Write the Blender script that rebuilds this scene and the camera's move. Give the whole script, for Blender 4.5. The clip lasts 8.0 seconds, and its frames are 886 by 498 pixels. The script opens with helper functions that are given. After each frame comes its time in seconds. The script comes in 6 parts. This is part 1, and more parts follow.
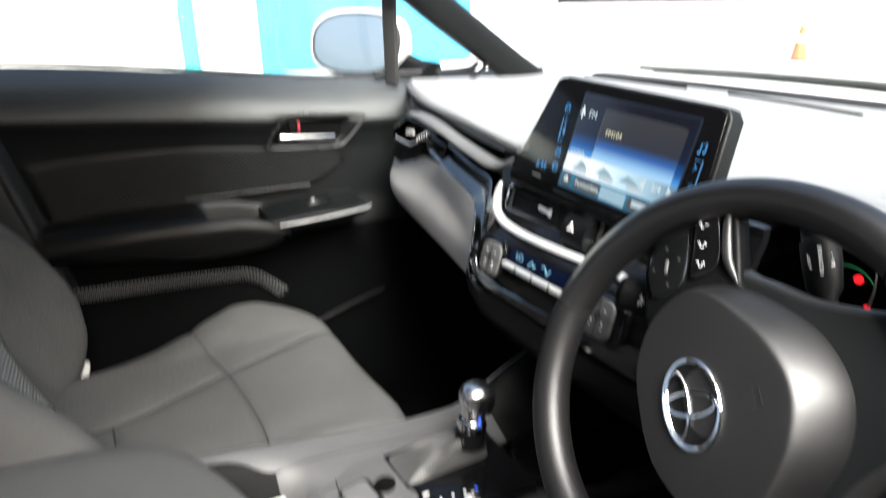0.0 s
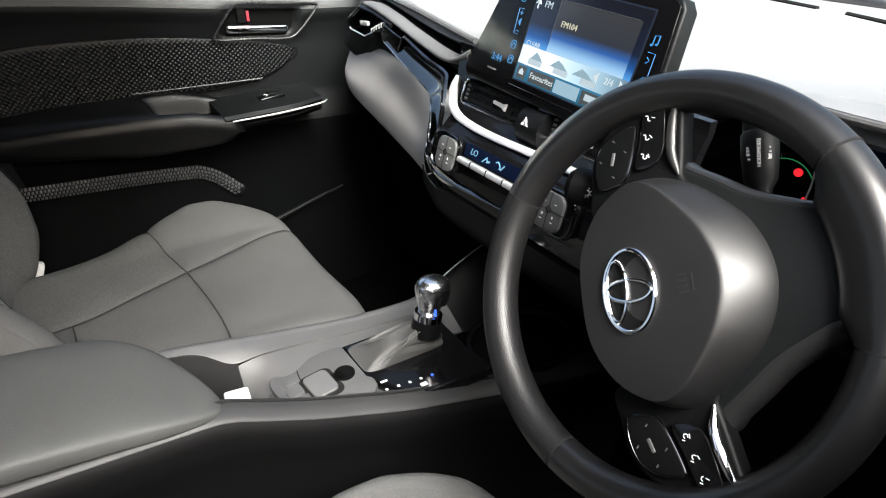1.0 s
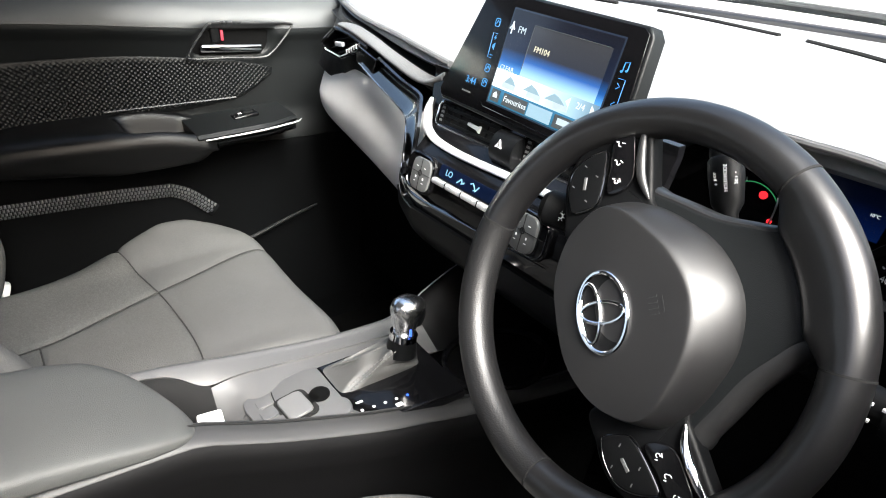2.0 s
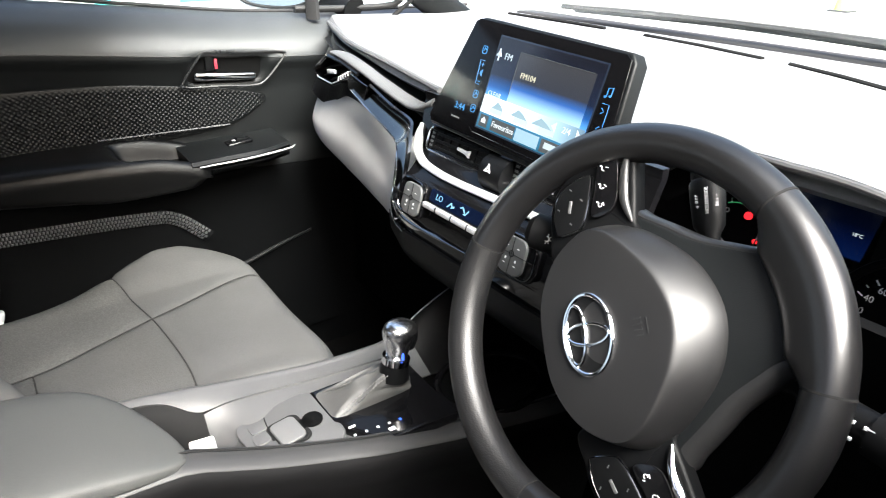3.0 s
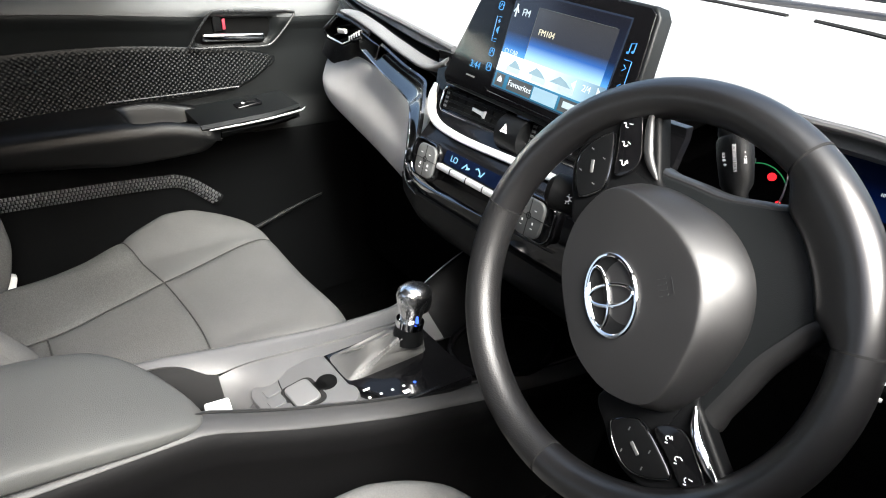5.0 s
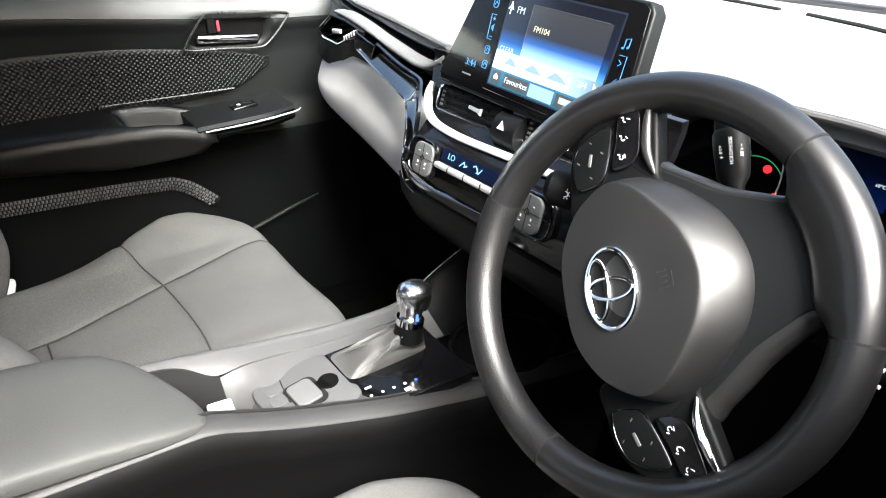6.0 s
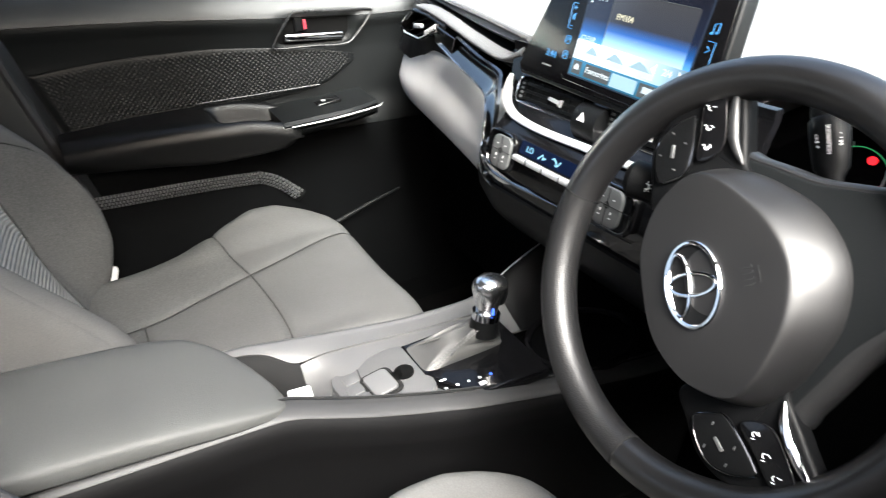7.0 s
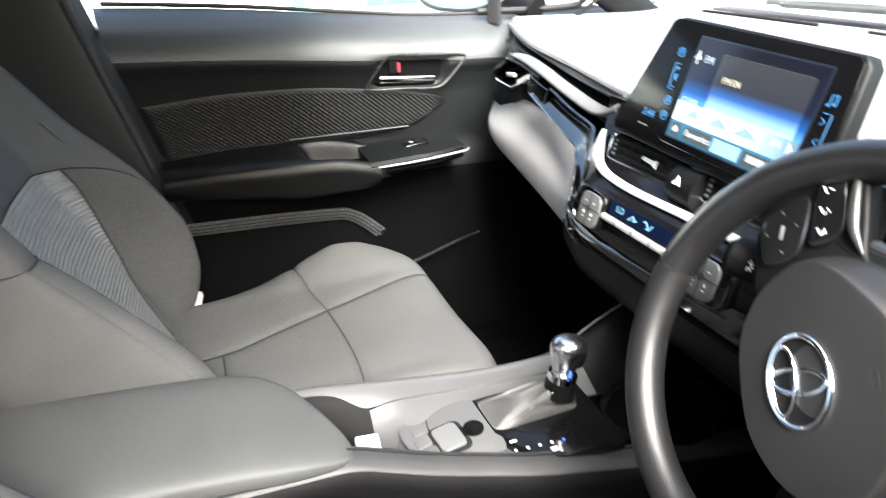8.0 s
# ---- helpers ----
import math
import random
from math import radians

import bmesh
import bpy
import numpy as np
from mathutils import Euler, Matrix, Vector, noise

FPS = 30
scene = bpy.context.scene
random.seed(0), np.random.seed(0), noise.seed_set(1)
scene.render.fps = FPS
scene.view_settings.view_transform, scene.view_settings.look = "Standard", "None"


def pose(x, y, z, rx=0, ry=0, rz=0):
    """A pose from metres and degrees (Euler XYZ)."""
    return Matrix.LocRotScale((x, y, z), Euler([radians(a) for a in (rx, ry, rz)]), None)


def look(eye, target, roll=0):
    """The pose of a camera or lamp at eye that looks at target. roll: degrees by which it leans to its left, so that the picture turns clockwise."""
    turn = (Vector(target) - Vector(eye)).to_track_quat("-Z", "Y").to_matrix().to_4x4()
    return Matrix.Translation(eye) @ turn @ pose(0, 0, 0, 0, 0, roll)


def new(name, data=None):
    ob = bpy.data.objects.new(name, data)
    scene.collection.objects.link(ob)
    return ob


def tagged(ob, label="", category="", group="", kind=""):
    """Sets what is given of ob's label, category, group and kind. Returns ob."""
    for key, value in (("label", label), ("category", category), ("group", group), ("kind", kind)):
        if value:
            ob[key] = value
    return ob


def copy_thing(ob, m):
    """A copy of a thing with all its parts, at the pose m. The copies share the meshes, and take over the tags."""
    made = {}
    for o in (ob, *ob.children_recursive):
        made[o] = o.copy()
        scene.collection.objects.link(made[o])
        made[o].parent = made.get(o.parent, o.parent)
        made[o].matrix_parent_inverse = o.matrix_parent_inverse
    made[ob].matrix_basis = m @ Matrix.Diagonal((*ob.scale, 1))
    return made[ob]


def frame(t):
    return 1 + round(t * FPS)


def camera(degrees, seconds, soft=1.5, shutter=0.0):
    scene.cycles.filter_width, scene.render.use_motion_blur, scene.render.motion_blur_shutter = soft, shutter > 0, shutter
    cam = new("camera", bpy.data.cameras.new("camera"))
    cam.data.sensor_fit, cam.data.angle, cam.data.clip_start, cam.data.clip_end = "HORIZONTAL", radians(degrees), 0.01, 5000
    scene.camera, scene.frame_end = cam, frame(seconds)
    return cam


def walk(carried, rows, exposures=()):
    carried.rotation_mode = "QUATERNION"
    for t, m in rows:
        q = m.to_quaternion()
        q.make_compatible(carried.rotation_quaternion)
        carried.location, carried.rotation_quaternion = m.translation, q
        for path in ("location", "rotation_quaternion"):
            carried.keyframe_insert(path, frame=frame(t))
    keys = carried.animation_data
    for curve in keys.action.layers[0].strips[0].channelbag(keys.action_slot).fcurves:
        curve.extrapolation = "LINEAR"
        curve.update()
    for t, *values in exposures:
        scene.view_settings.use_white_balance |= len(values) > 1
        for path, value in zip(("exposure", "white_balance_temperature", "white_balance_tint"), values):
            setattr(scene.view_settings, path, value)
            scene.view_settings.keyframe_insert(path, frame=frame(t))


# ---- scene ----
cam = camera(66.98, 8.0, soft=1.0, shutter=0.6)
ROWS = [
    (0.0, 0.6456, -0.3886, 0.9975, 60.43, -20.30, 0.89),
    (0.1, 0.6469, -0.3946, 0.9991, 60.15, -22.77, -0.08),
    (0.2, 0.6504, -0.3888, 1.0009, 59.78, -24.38, -0.35),
    (0.3, 0.6522, -0.3886, 1.0021, 59.27, -24.99, -0.03),
    (0.5, 0.6490, -0.3849, 0.9951, 59.32, -25.22, -0.17),
    (1.0, 0.6582, -0.3835, 0.9957, 57.45, -28.91, -0.06),
    (1.5, 0.6593, -0.3897, 1.0010, 56.74, -27.57, -0.82),
    (1.7, 0.6591, -0.3891, 1.0024, 55.64, -27.65, -1.57),
    (2.8, 0.6636, -0.3827, 1.0073, 55.57, -27.02, 0.47),
    (3.0, 0.6689, -0.3836, 1.0087, 54.89, -25.61, -0.54),
    (3.5, 0.6665, -0.3855, 1.0083, 53.93, -28.10, -0.06),
    (4.0, 0.6668, -0.3857, 1.0063, 54.55, -28.83, 0.67),
    (5.5, 0.6539, -0.3901, 0.9950, 55.67, -28.16, -0.61),
    (6.0, 0.6587, -0.3930, 0.9972, 54.71, -28.43, 0.34),
    (6.5, 0.6802, -0.3890, 0.9986, 56.77, -28.69, 3.48),
    (7.0, 0.6607, -0.3854, 0.9921, 61.27, -28.59, 3.04),
    (7.5, 0.6573, -0.3875, 0.9990, 64.10, -29.42, 5.12),
    (7.6, 0.6381, -0.3779, 1.0004, 64.08, -30.23, 5.51),
    (7.8, 0.6389, -0.3883, 1.0028, 65.84, -26.96, 3.69),
    (8.0, 0.6352, -0.3829, 1.0083, 68.72, -25.40, 2.22),
]

EXPOSURES = [(0.0, 1.7, 6500, 8), (0.5, 1.52, 6500, 8), (1.0, 1.65, 6500, 8), (1.5, 2.04, 6500, 8), (3.0, 2.29, 6500, 8), (3.5, 1.99, 6500, 8), (4.0, 1.94, 6500, 8), (5.5, 2.44, 6500, 8), (6.5, 2.56, 6500, 8), (7.0, 2.46, 6500, 8), (7.5, 2.47, 6500, 8), (8.0, 2.65, 6500, 8)]
walk(cam, [(t, pose(x, y, z, 90 + pitch, roll, yaw)) for t, x, y, z, yaw, pitch, roll in ROWS], EXPOSURES)

# ---- light: hazy daylight through the windows and the open driver's door ----
SUN_ELEV, SUN_ROT = 46.0, 97.0
world = bpy.data.worlds.new("overcast_sky")
scene.world = world
world.use_nodes = True
wn = world.node_tree.nodes
sky = wn.new("ShaderNodeTexSky")
sky.sky_type = 'NISHITA'
sky.sun_disc = False
sky.sun_elevation = radians(SUN_ELEV)
sky.sun_rotation = radians(SUN_ROT)
sky.air_density, sky.dust_density, sky.ozone_density = 1.0, 9.0, 1.0
wn["Background"].inputs[1].default_value = 0.15
world.node_tree.links.new(sky.outputs[0], wn["Background"].inputs[0])
sun_data = bpy.data.lights.new("sun", 'SUN')
sun_data.energy, sun_data.angle, sun_data.color = 4.8, radians(34), (0.98, 0.99, 1.0)
sun = new("sun", sun_data)
sun.matrix_world = look((3 * math.sin(radians(SUN_ROT)), 3 * math.cos(radians(SUN_ROT)), 3 * math.tan(radians(SUN_ELEV))), (0, 0, 0))


# ---- materials ----
def mat(name, col, rough=0.5, metal=0.0, var=0.15, scale=14.0, grain=0.1, gscale=900.0, spec=0.5, coat=0.0,
        relief="noise", depth=0.0004, emit=None, power=0.0, wear=0.08, weave=0.0):
    """A surface with tone variation at two scales and a fine relief."""
    m = bpy.data.materials.new(name)
    m.use_nodes = True
    nt = m.node_tree
    b = nt.nodes["Principled BSDF"]
    tc = nt.nodes.new("ShaderNodeTexCoord")
    big = nt.nodes.new("ShaderNodeTexNoise")
    big.inputs["Scale"].default_value, big.inputs["Detail"].default_value = scale, 4
    fine = nt.nodes.new("ShaderNodeTexNoise")
    fine.inputs["Scale"].default_value, fine.inputs["Detail"].default_value = gscale * 0.6, 2
    for n in (big, fine):
        nt.links.new(tc.outputs["Object"], n.inputs["Vector"])
    mixed = nt.nodes.new("ShaderNodeMix")
    mixed.data_type = 'RGBA'
    mixed.inputs[6].default_value = (*[c * (1 - var) for c in col], 1)
    mixed.inputs[7].default_value = (*[min(1, c * (1 + var)) for c in col], 1)
    nt.links.new(big.outputs["Fac"], mixed.inputs[0])
    grained = nt.nodes.new("ShaderNodeMix")
    grained.data_type = 'RGBA'
    grained.blend_type = 'OVERLAY'
    grained.inputs[0].default_value = grain
    nt.links.new(mixed.outputs[2], grained.inputs[6])
    nt.links.new(fine.outputs["Fac"], grained.inputs[7])
    nt.links.new(grained.outputs[2], b.inputs["Base Color"])
    rr = nt.nodes.new("ShaderNodeMapRange")
    rr.inputs[3].default_value, rr.inputs[4].default_value = max(0.02, rough - wear), min(1, rough + wear)
    nt.links.new(big.outputs["Fac"], rr.inputs[0])
    nt.links.new(rr.outputs[0], b.inputs["Roughness"])
    b.inputs["Metallic"].default_value = metal
    b.inputs["Specular IOR Level"].default_value = spec
    b.inputs["Coat Weight"].default_value = coat
    if depth:
        bump = nt.nodes.new("ShaderNodeBump")
        bump.inputs["Distance"].default_value = depth
        if relief == "noise":
            src = nt.nodes.new("ShaderNodeTexNoise")
            src.inputs["Scale"].default_value, src.inputs["Detail"].default_value = gscale, 3
            out = src.outputs["Fac"]
        elif relief == "cells":
            src = nt.nodes.new("ShaderNodeTexVoronoi")
            src.inputs["Scale"].default_value = gscale
            src.inputs["Randomness"].default_value = 0.9 if weave else 1.0
            out = src.outputs["Distance"]
            if weave:
                gap = nt.nodes.new("ShaderNodeMapRange")
                gap.inputs[1].default_value, gap.inputs[2].default_value = 0.15, 0.6
                gap.inputs[3].default_value, gap.inputs[4].default_value = 1.0 + 0.4 * weave, 1.0 - weave
                nt.links.new(out, gap.inputs[0])
                woven = nt.nodes.new("ShaderNodeVectorMath")
                woven.operation = 'SCALE'
                nt.links.new(grained.outputs[2], woven.inputs[0])
                nt.links.new(gap.outputs[0], woven.inputs["Scale"])
                nt.links.new(woven.outputs[0], b.inputs["Base Color"])
        else:
            src = nt.nodes.new("ShaderNodeTexWave")
            src.bands_direction = 'Z' if relief == "ribs" else 'X'
            src.inputs["Scale"].default_value, src.inputs["Distortion"].default_value = gscale, 0.6
            out = src.outputs["Fac"]
        nt.links.new(tc.outputs["Object"], src.inputs["Vector"])
        nt.links.new(out, bump.inputs["Height"])
        nt.links.new(bump.outputs[0], b.inputs["Normal"])
    if emit:
        b.inputs["Emission Color"].default_value = (*emit, 1)
        b.inputs["Emission Strength"].default_value = power
    return m


def glass_mat(name, tint=(1, 1, 1), rough=0.0):
    m = bpy.data.materials.new(name)
    m.use_nodes = True
    nt = m.node_tree
    nt.nodes.remove(nt.nodes["Principled BSDF"])
    tr = nt.nodes.new("ShaderNodeBsdfTransparent")
    tr.inputs[0].default_value = (*tint, 1)
    gl = nt.nodes.new("ShaderNodeBsdfGlossy")
    gl.inputs["Roughness"].default_value = rough
    lw = nt.nodes.new("ShaderNodeLayerWeight")
    lw.inputs[0].default_value = 0.5
    pw = nt.nodes.new("ShaderNodeMath")
    pw.operation = 'POWER'
    pw.inputs[1].default_value = 5.0
    nt.links.new(lw.outputs["Facing"], pw.inputs[0])
    fr = nt.nodes.new("ShaderNodeMath")
    fr.operation = 'MULTIPLY_ADD'
    fr.inputs[1].default_value, fr.inputs[2].default_value = 0.6, 0.03
    nt.links.new(pw.outputs[0], fr.inputs[0])
    mx = nt.nodes.new("ShaderNodeMixShader")
    nt.links.new(fr.outputs[0], mx.inputs[0])
    nt.links.new(tr.outputs[0], mx.inputs[1])
    nt.links.new(gl.outputs[0], mx.inputs[2])
    nt.links.new(mx.outputs[0], nt.nodes["Material Output"].inputs[0])
    return m


SOFT = mat("soft_touch_black", (0.0048, 0.0056, 0.006), 0.42, gscale=1600, depth=0.0002, spec=0.22)
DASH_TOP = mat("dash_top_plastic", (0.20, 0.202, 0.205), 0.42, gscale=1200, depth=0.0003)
HARD = mat("hard_black_plastic", (0.0036, 0.0038, 0.0041), 0.45, gscale=1300, depth=0.0002, spec=0.11)
CONSOLE = mat("console_grey_plastic", (0.08, 0.08, 0.081), 0.42, gscale=1500, depth=0.00025, spec=0.4)
ARM_VINYL = mat("armrest_vinyl", (0.057, 0.0587, 0.057), 0.55, gscale=1100, depth=0.0002, relief="cells", spec=0.3)
LEATHER = mat("wheel_leather", (0.0055, 0.0055, 0.0058), 0.31, gscale=1100, depth=0.000025, relief="cells", spec=0.8)
LEATHER_GRAIN = mat("wheel_leather_grain", (0.007, 0.007, 0.0073), 0.40, gscale=700, depth=0.00016, relief="cells", spec=0.4)
HUB = mat("airbag_cover", (0.0050, 0.0050, 0.0053), 0.45, gscale=1500, depth=0.00005, spec=0.62)
GLOSS = mat("gloss_black", (0.004, 0.004, 0.0045), 0.09, gscale=30, depth=0.0, spec=0.26, wear=0.03)
FACE = mat("screen_glass_black", (0.003, 0.003, 0.0035), 0.12, depth=0.0, spec=0.14, wear=0.02)
DOOR_PILLAR = mat("pillar_grey_plastic", (0.018, 0.0195, 0.02), 0.45, gscale=1600, depth=0.0002, spec=0.4)
# Black plastic darkened further: shade low in the cabin, put into the colour.
SHADE = mat("black_plastic_shaded", (0.0026, 0.0028, 0.0030), 0.65, gscale=900, depth=0.0003, spec=0.03)
SATIN = mat("satin_silver", (0.72, 0.72, 0.72), 0.3, metal=0.55, depth=0.0)
KNOB = mat("knob_satin_silver", (0.82, 0.82, 0.83), 0.24, metal=1.0, depth=0.0, var=0.02, wear=0.015)
CHROME = mat("chrome", (0.75, 0.75, 0.76), 0.08, metal=1.0, depth=0.0, var=0.03, wear=0.03)
FABRIC = mat("seat_fabric_smooth", (0.088, 0.088, 0.086), 0.9, gscale=900, depth=0.0004, spec=0.15, grain=0.25)
FABRIC_RIB = mat("seat_fabric_textured", (0.098, 0.098, 0.094), 0.92, gscale=420, depth=0.0004, relief="cells", spec=0.15, grain=0.25, weave=0.16)
FABRIC_LIGHT = mat("seat_fabric_insert", (0.090, 0.090, 0.087), 0.9, gscale=480, depth=0.0003, relief="cells", spec=0.15, grain=0.2, weave=0.10)
FABRIC_BACK = mat("backrest_ribbed_fabric", (0.30, 0.296, 0.28), 0.9, gscale=48, depth=0.003, relief="ribs", spec=0.15, grain=0.1)
FABRIC_DARK = mat("seat_side_fabric", (0.085, 0.085, 0.083), 0.9, gscale=1400, depth=0.0005, spec=0.15, grain=0.3)
STITCH = mat("stitch_thread", (0.11, 0.11, 0.108), 0.8, depth=0.0)
SEAM = mat("seam_shadow_cord", (0.012, 0.012, 0.012), 0.9, depth=0.0, spec=0.1)
SEAM_SOFT = mat("seat_seam_cord", (0.035, 0.035, 0.034), 0.9, depth=0.0, spec=0.1)
# Near-black that gives recesses their shade as colour.
RECESS = mat("recess_shade_black", (0.003, 0.003, 0.003), 0.8, depth=0.0, spec=0.05)
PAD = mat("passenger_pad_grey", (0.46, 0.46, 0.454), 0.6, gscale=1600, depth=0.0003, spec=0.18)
# Lighter than the door panel: light from the window is put into this grey.
DOOR_TOP = mat("door_shoulder_lit", (0.040, 0.0428, 0.044), 0.38, gscale=1600, depth=0.0002, spec=0.5)
LEDGE = mat("ledge_grey", (0.085, 0.0855, 0.086), 0.48, gscale=1600, depth=0.0003)
TRIM_GREY = mat("sill_trim_grey", (0.011, 0.011, 0.0113), 0.5, gscale=900, depth=0.0002, spec=0.3)
BOOT = mat("boot_leather", (0.055, 0.0546, 0.053), 0.55, gscale=600, depth=0.0002, relief="cells")
CARPET = mat("carpet", (0.004, 0.004, 0.004), 1.0, gscale=500, depth=0.002, spec=0.02)
RUBBER = mat("rubber_seal", (0.02, 0.02, 0.021), 0.7, gscale=600)
WHITE_PL = mat("white_card", (0.75, 0.75, 0.72), 0.6, gscale=300, depth=0.0001)
BUTTON = mat("button_grey", (0.085, 0.087, 0.087), 0.4, gscale=900, depth=0.0001)
SPOKE = mat("spoke_satin_plastic", (0.013, 0.0132, 0.0136), 0.38, gscale=1200, depth=0.0001, spec=0.5)
MARK = mat("printed_white", (0.8, 0.8, 0.8), 0.5, depth=0.0)
RED_PL = mat("red_lock_mark", (0.35, 0.03, 0.05), 0.5, depth=0.0)
ROOF = mat("headliner_cloth", (0.07, 0.07, 0.071), 0.95, gscale=700, depth=0.0006, spec=0.1)
PAINT = mat("white_car_paint", (0.75, 0.75, 0.76), 0.2, gscale=40, depth=0.0, coat=0.8, var=0.03)
MIRROR = mat("mirror_glass", (0.85, 0.87, 0.88), 0.02, metal=1.0, depth=0.0, var=0.01, wear=0.01)
GLASS = glass_mat("clear_glass", (0.93, 0.96, 0.95))
TARMAC = mat("forecourt_concrete", (0.45, 0.45, 0.44), 0.9, scale=0.8, gscale=60, depth=0.004, grain=0.4)
LCD_DARK = mat("lcd_dark", (0.004, 0.005, 0.008), 0.12, depth=0.0, emit=(0.02, 0.03, 0.05), power=0.3)


def glow(name, col, power):
    return mat(name, [c * 0.1 for c in col], 0.25, depth=0.0, emit=col, power=power * 0.17)


ICON_BLUE = glow("icon_blue_light", (0.1, 0.45, 1.0), 0.95)
ICON_WHITE = glow("icon_white_light", (0.85, 0.95, 1.0), 1.2)
LCD_WHITE = glow("lcd_white_light", (0.75, 0.9, 1.0), 1.0)
LCD_CYAN = glow("lcd_cyan_light", (0.08, 0.5, 0.75), 0.8)
LCD_GREY = glow("lcd_grey_light", (0.25, 0.28, 0.3), 0.25)
LCD_TEXT = glow("lcd_text_light", (1.0, 0.95, 0.7), 1.0)
CLIMATE_BLUE = glow("climate_digit_light", (0.35, 0.75, 1.0), 1.2)
CLIMATE_BACK = glow("climate_panel_light", (0.01, 0.03, 0.12), 0.12)
RED_LAMP = glow("red_warning_light", (1.0, 0.02, 0.03), 2.5)
BLUE_LAMP = glow("blue_gear_light", (0.05, 0.15, 1.0), 3.0)
GREEN_LAMP = glow("green_gauge_light", (0.1, 0.8, 0.3), 0.3)


def lcd_gradient(name, axis, stops, power):
    """A display's own glow, running along one axis of its face."""
    m = bpy.data.materials.new(name)
    m.use_nodes = True
    nt = m.node_tree
    b = nt.nodes["Principled BSDF"]
    b.inputs["Base Color"].default_value = (0.004, 0.004, 0.006, 1)
    b.inputs["Roughness"].default_value = 0.15
    tc = nt.nodes.new("ShaderNodeTexCoord")
    sep = nt.nodes.new("ShaderNodeSeparateXYZ")
    ramp = nt.nodes.new("ShaderNodeValToRGB")
    nt.links.new(tc.outputs["UV"], sep.inputs[0])
    nt.links.new(sep.outputs[axis], ramp.inputs[0])
    e = ramp.color_ramp.elements
    e[0].position, e[0].color = stops[0][0], (*stops[0][1], 1)
    e[1].position, e[1].color = stops[-1][0], (*stops[-1][1], 1)
    for p, c in stops[1:-1]:
        k = e.new(p)
        k.color = (*c, 1)
    nt.links.new(ramp.outputs[0], b.inputs["Emission Color"])
    b.inputs["Emission Strength"].default_value = power
    return m


LCD_BAND = lcd_gradient("lcd_wallpaper_light", 1, ((0.0, (0.02, 0.12, 0.2)), (0.2, (0.05, 0.2, 0.35)), (0.38, (0.09, 0.33, 0.75)), (0.47, (0.012, 0.09, 0.32)), (0.6, (0.006, 0.012, 0.03)), (1.0, (0.004, 0.005, 0.008))), 0.34)
LCD_ART = lcd_gradient("lcd_art_light", 1, ((0.0, (0.55, 0.75, 0.9)), (0.16, (0.3, 0.55, 0.85)), (0.34, (0.03, 0.12, 0.4)), (0.5, (0.03, 0.035, 0.045)), (1.0, (0.04, 0.042, 0.045))), 0.34)
LCD_STRIP = lcd_gradient("lcd_strip_light", 0, ((0.0, (0.7, 0.72, 0.74)), (0.25, (0.85, 0.9, 0.95)), (0.55, (0.5, 0.68, 0.8)), (0.8, (0.3, 0.45, 0.55)), (1.0, (0.12, 0.2, 0.27))), 0.42)


# ---- mesh helpers ----
def part(name, bm, material, parent=None, label="", sharp=38):
    """Links a bmesh, given in world metres, as one mesh object under a thing or a part."""
    me = bpy.data.meshes.new(name)
    bmesh.ops.recalc_face_normals(bm, faces=bm.faces)
    bm.to_mesh(me)
    bm.free()
    me.materials.append(material)
    me.polygons.foreach_set("use_smooth", [True] * len(me.polygons))
    me.set_sharp_from_angle(angle=radians(sharp))
    ob = new(name, me)
    if parent is not None:
        ob.parent = parent
        if parent.parent is None:
            ob.matrix_parent_inverse = parent.matrix_basis.inverted()
    if label:
        ob["label"] = label
    return ob


def thing(name, at, label, category, group="", kind=""):
    ob = new(name)
    ob.empty_display_size = 0.05
    ob.matrix_basis = Matrix.Translation(at)
    return tagged(ob, label, category, group, kind)


def spline(keys, t):
    """Smooth value through keys ((t, value or tuple), ...), without overshoot."""
    ts = [k[0] for k in keys]
    vs = [np.atleast_1d(np.array(k[1], float)) for k in keys]
    t = min(max(t, ts[0]), ts[-1])
    i = max(0, min(len(ts) - 2, int(np.searchsorted(ts, t, side='right')) - 1))
    h = ts[i + 1] - ts[i]
    d = [(vs[k + 1] - vs[k]) / (ts[k + 1] - ts[k]) for k in range(len(ts) - 1)]

    def slope(k):
        if k == 0:
            return d[0]
        if k == len(ts) - 1:
            return d[-1]
        p = d[k - 1] * d[k]
        return np.where(p > 0, 2 * p / np.where(np.abs(d[k - 1] + d[k]) < 1e-12, 1, d[k - 1] + d[k]), 0.0)
    s = (t - ts[i]) / h
    m0, m1 = slope(i) * h, slope(i + 1) * h
    r = (2 * s**3 - 3 * s**2 + 1) * vs[i] + (s**3 - 2 * s**2 + s) * m0 + (-2 * s**3 + 3 * s**2) * vs[i + 1] + (s**3 - s**2) * m1
    return float(r[0]) if len(r) == 1 else r


def path(keys, n):
    """n points of a smooth curve through the given points (Catmull-Rom)."""
    p = [Vector(k) for k in keys]
    p = [p[0] * 2 - p[1]] + p + [p[-1] * 2 - p[-2]]
    out = []
    for j in range(n):
        s = j / (n - 1) * (len(keys) - 1)
        i = min(int(s), len(keys) - 2)
        f = s - i
        a, b, c, d = p[i:i + 4]
        out.append(0.5 * (2 * b + (c - a) * f + (2 * a - 5 * b + 4 * c - d) * f * f + (3 * b - a - 3 * c + d) * f**3))
    return out


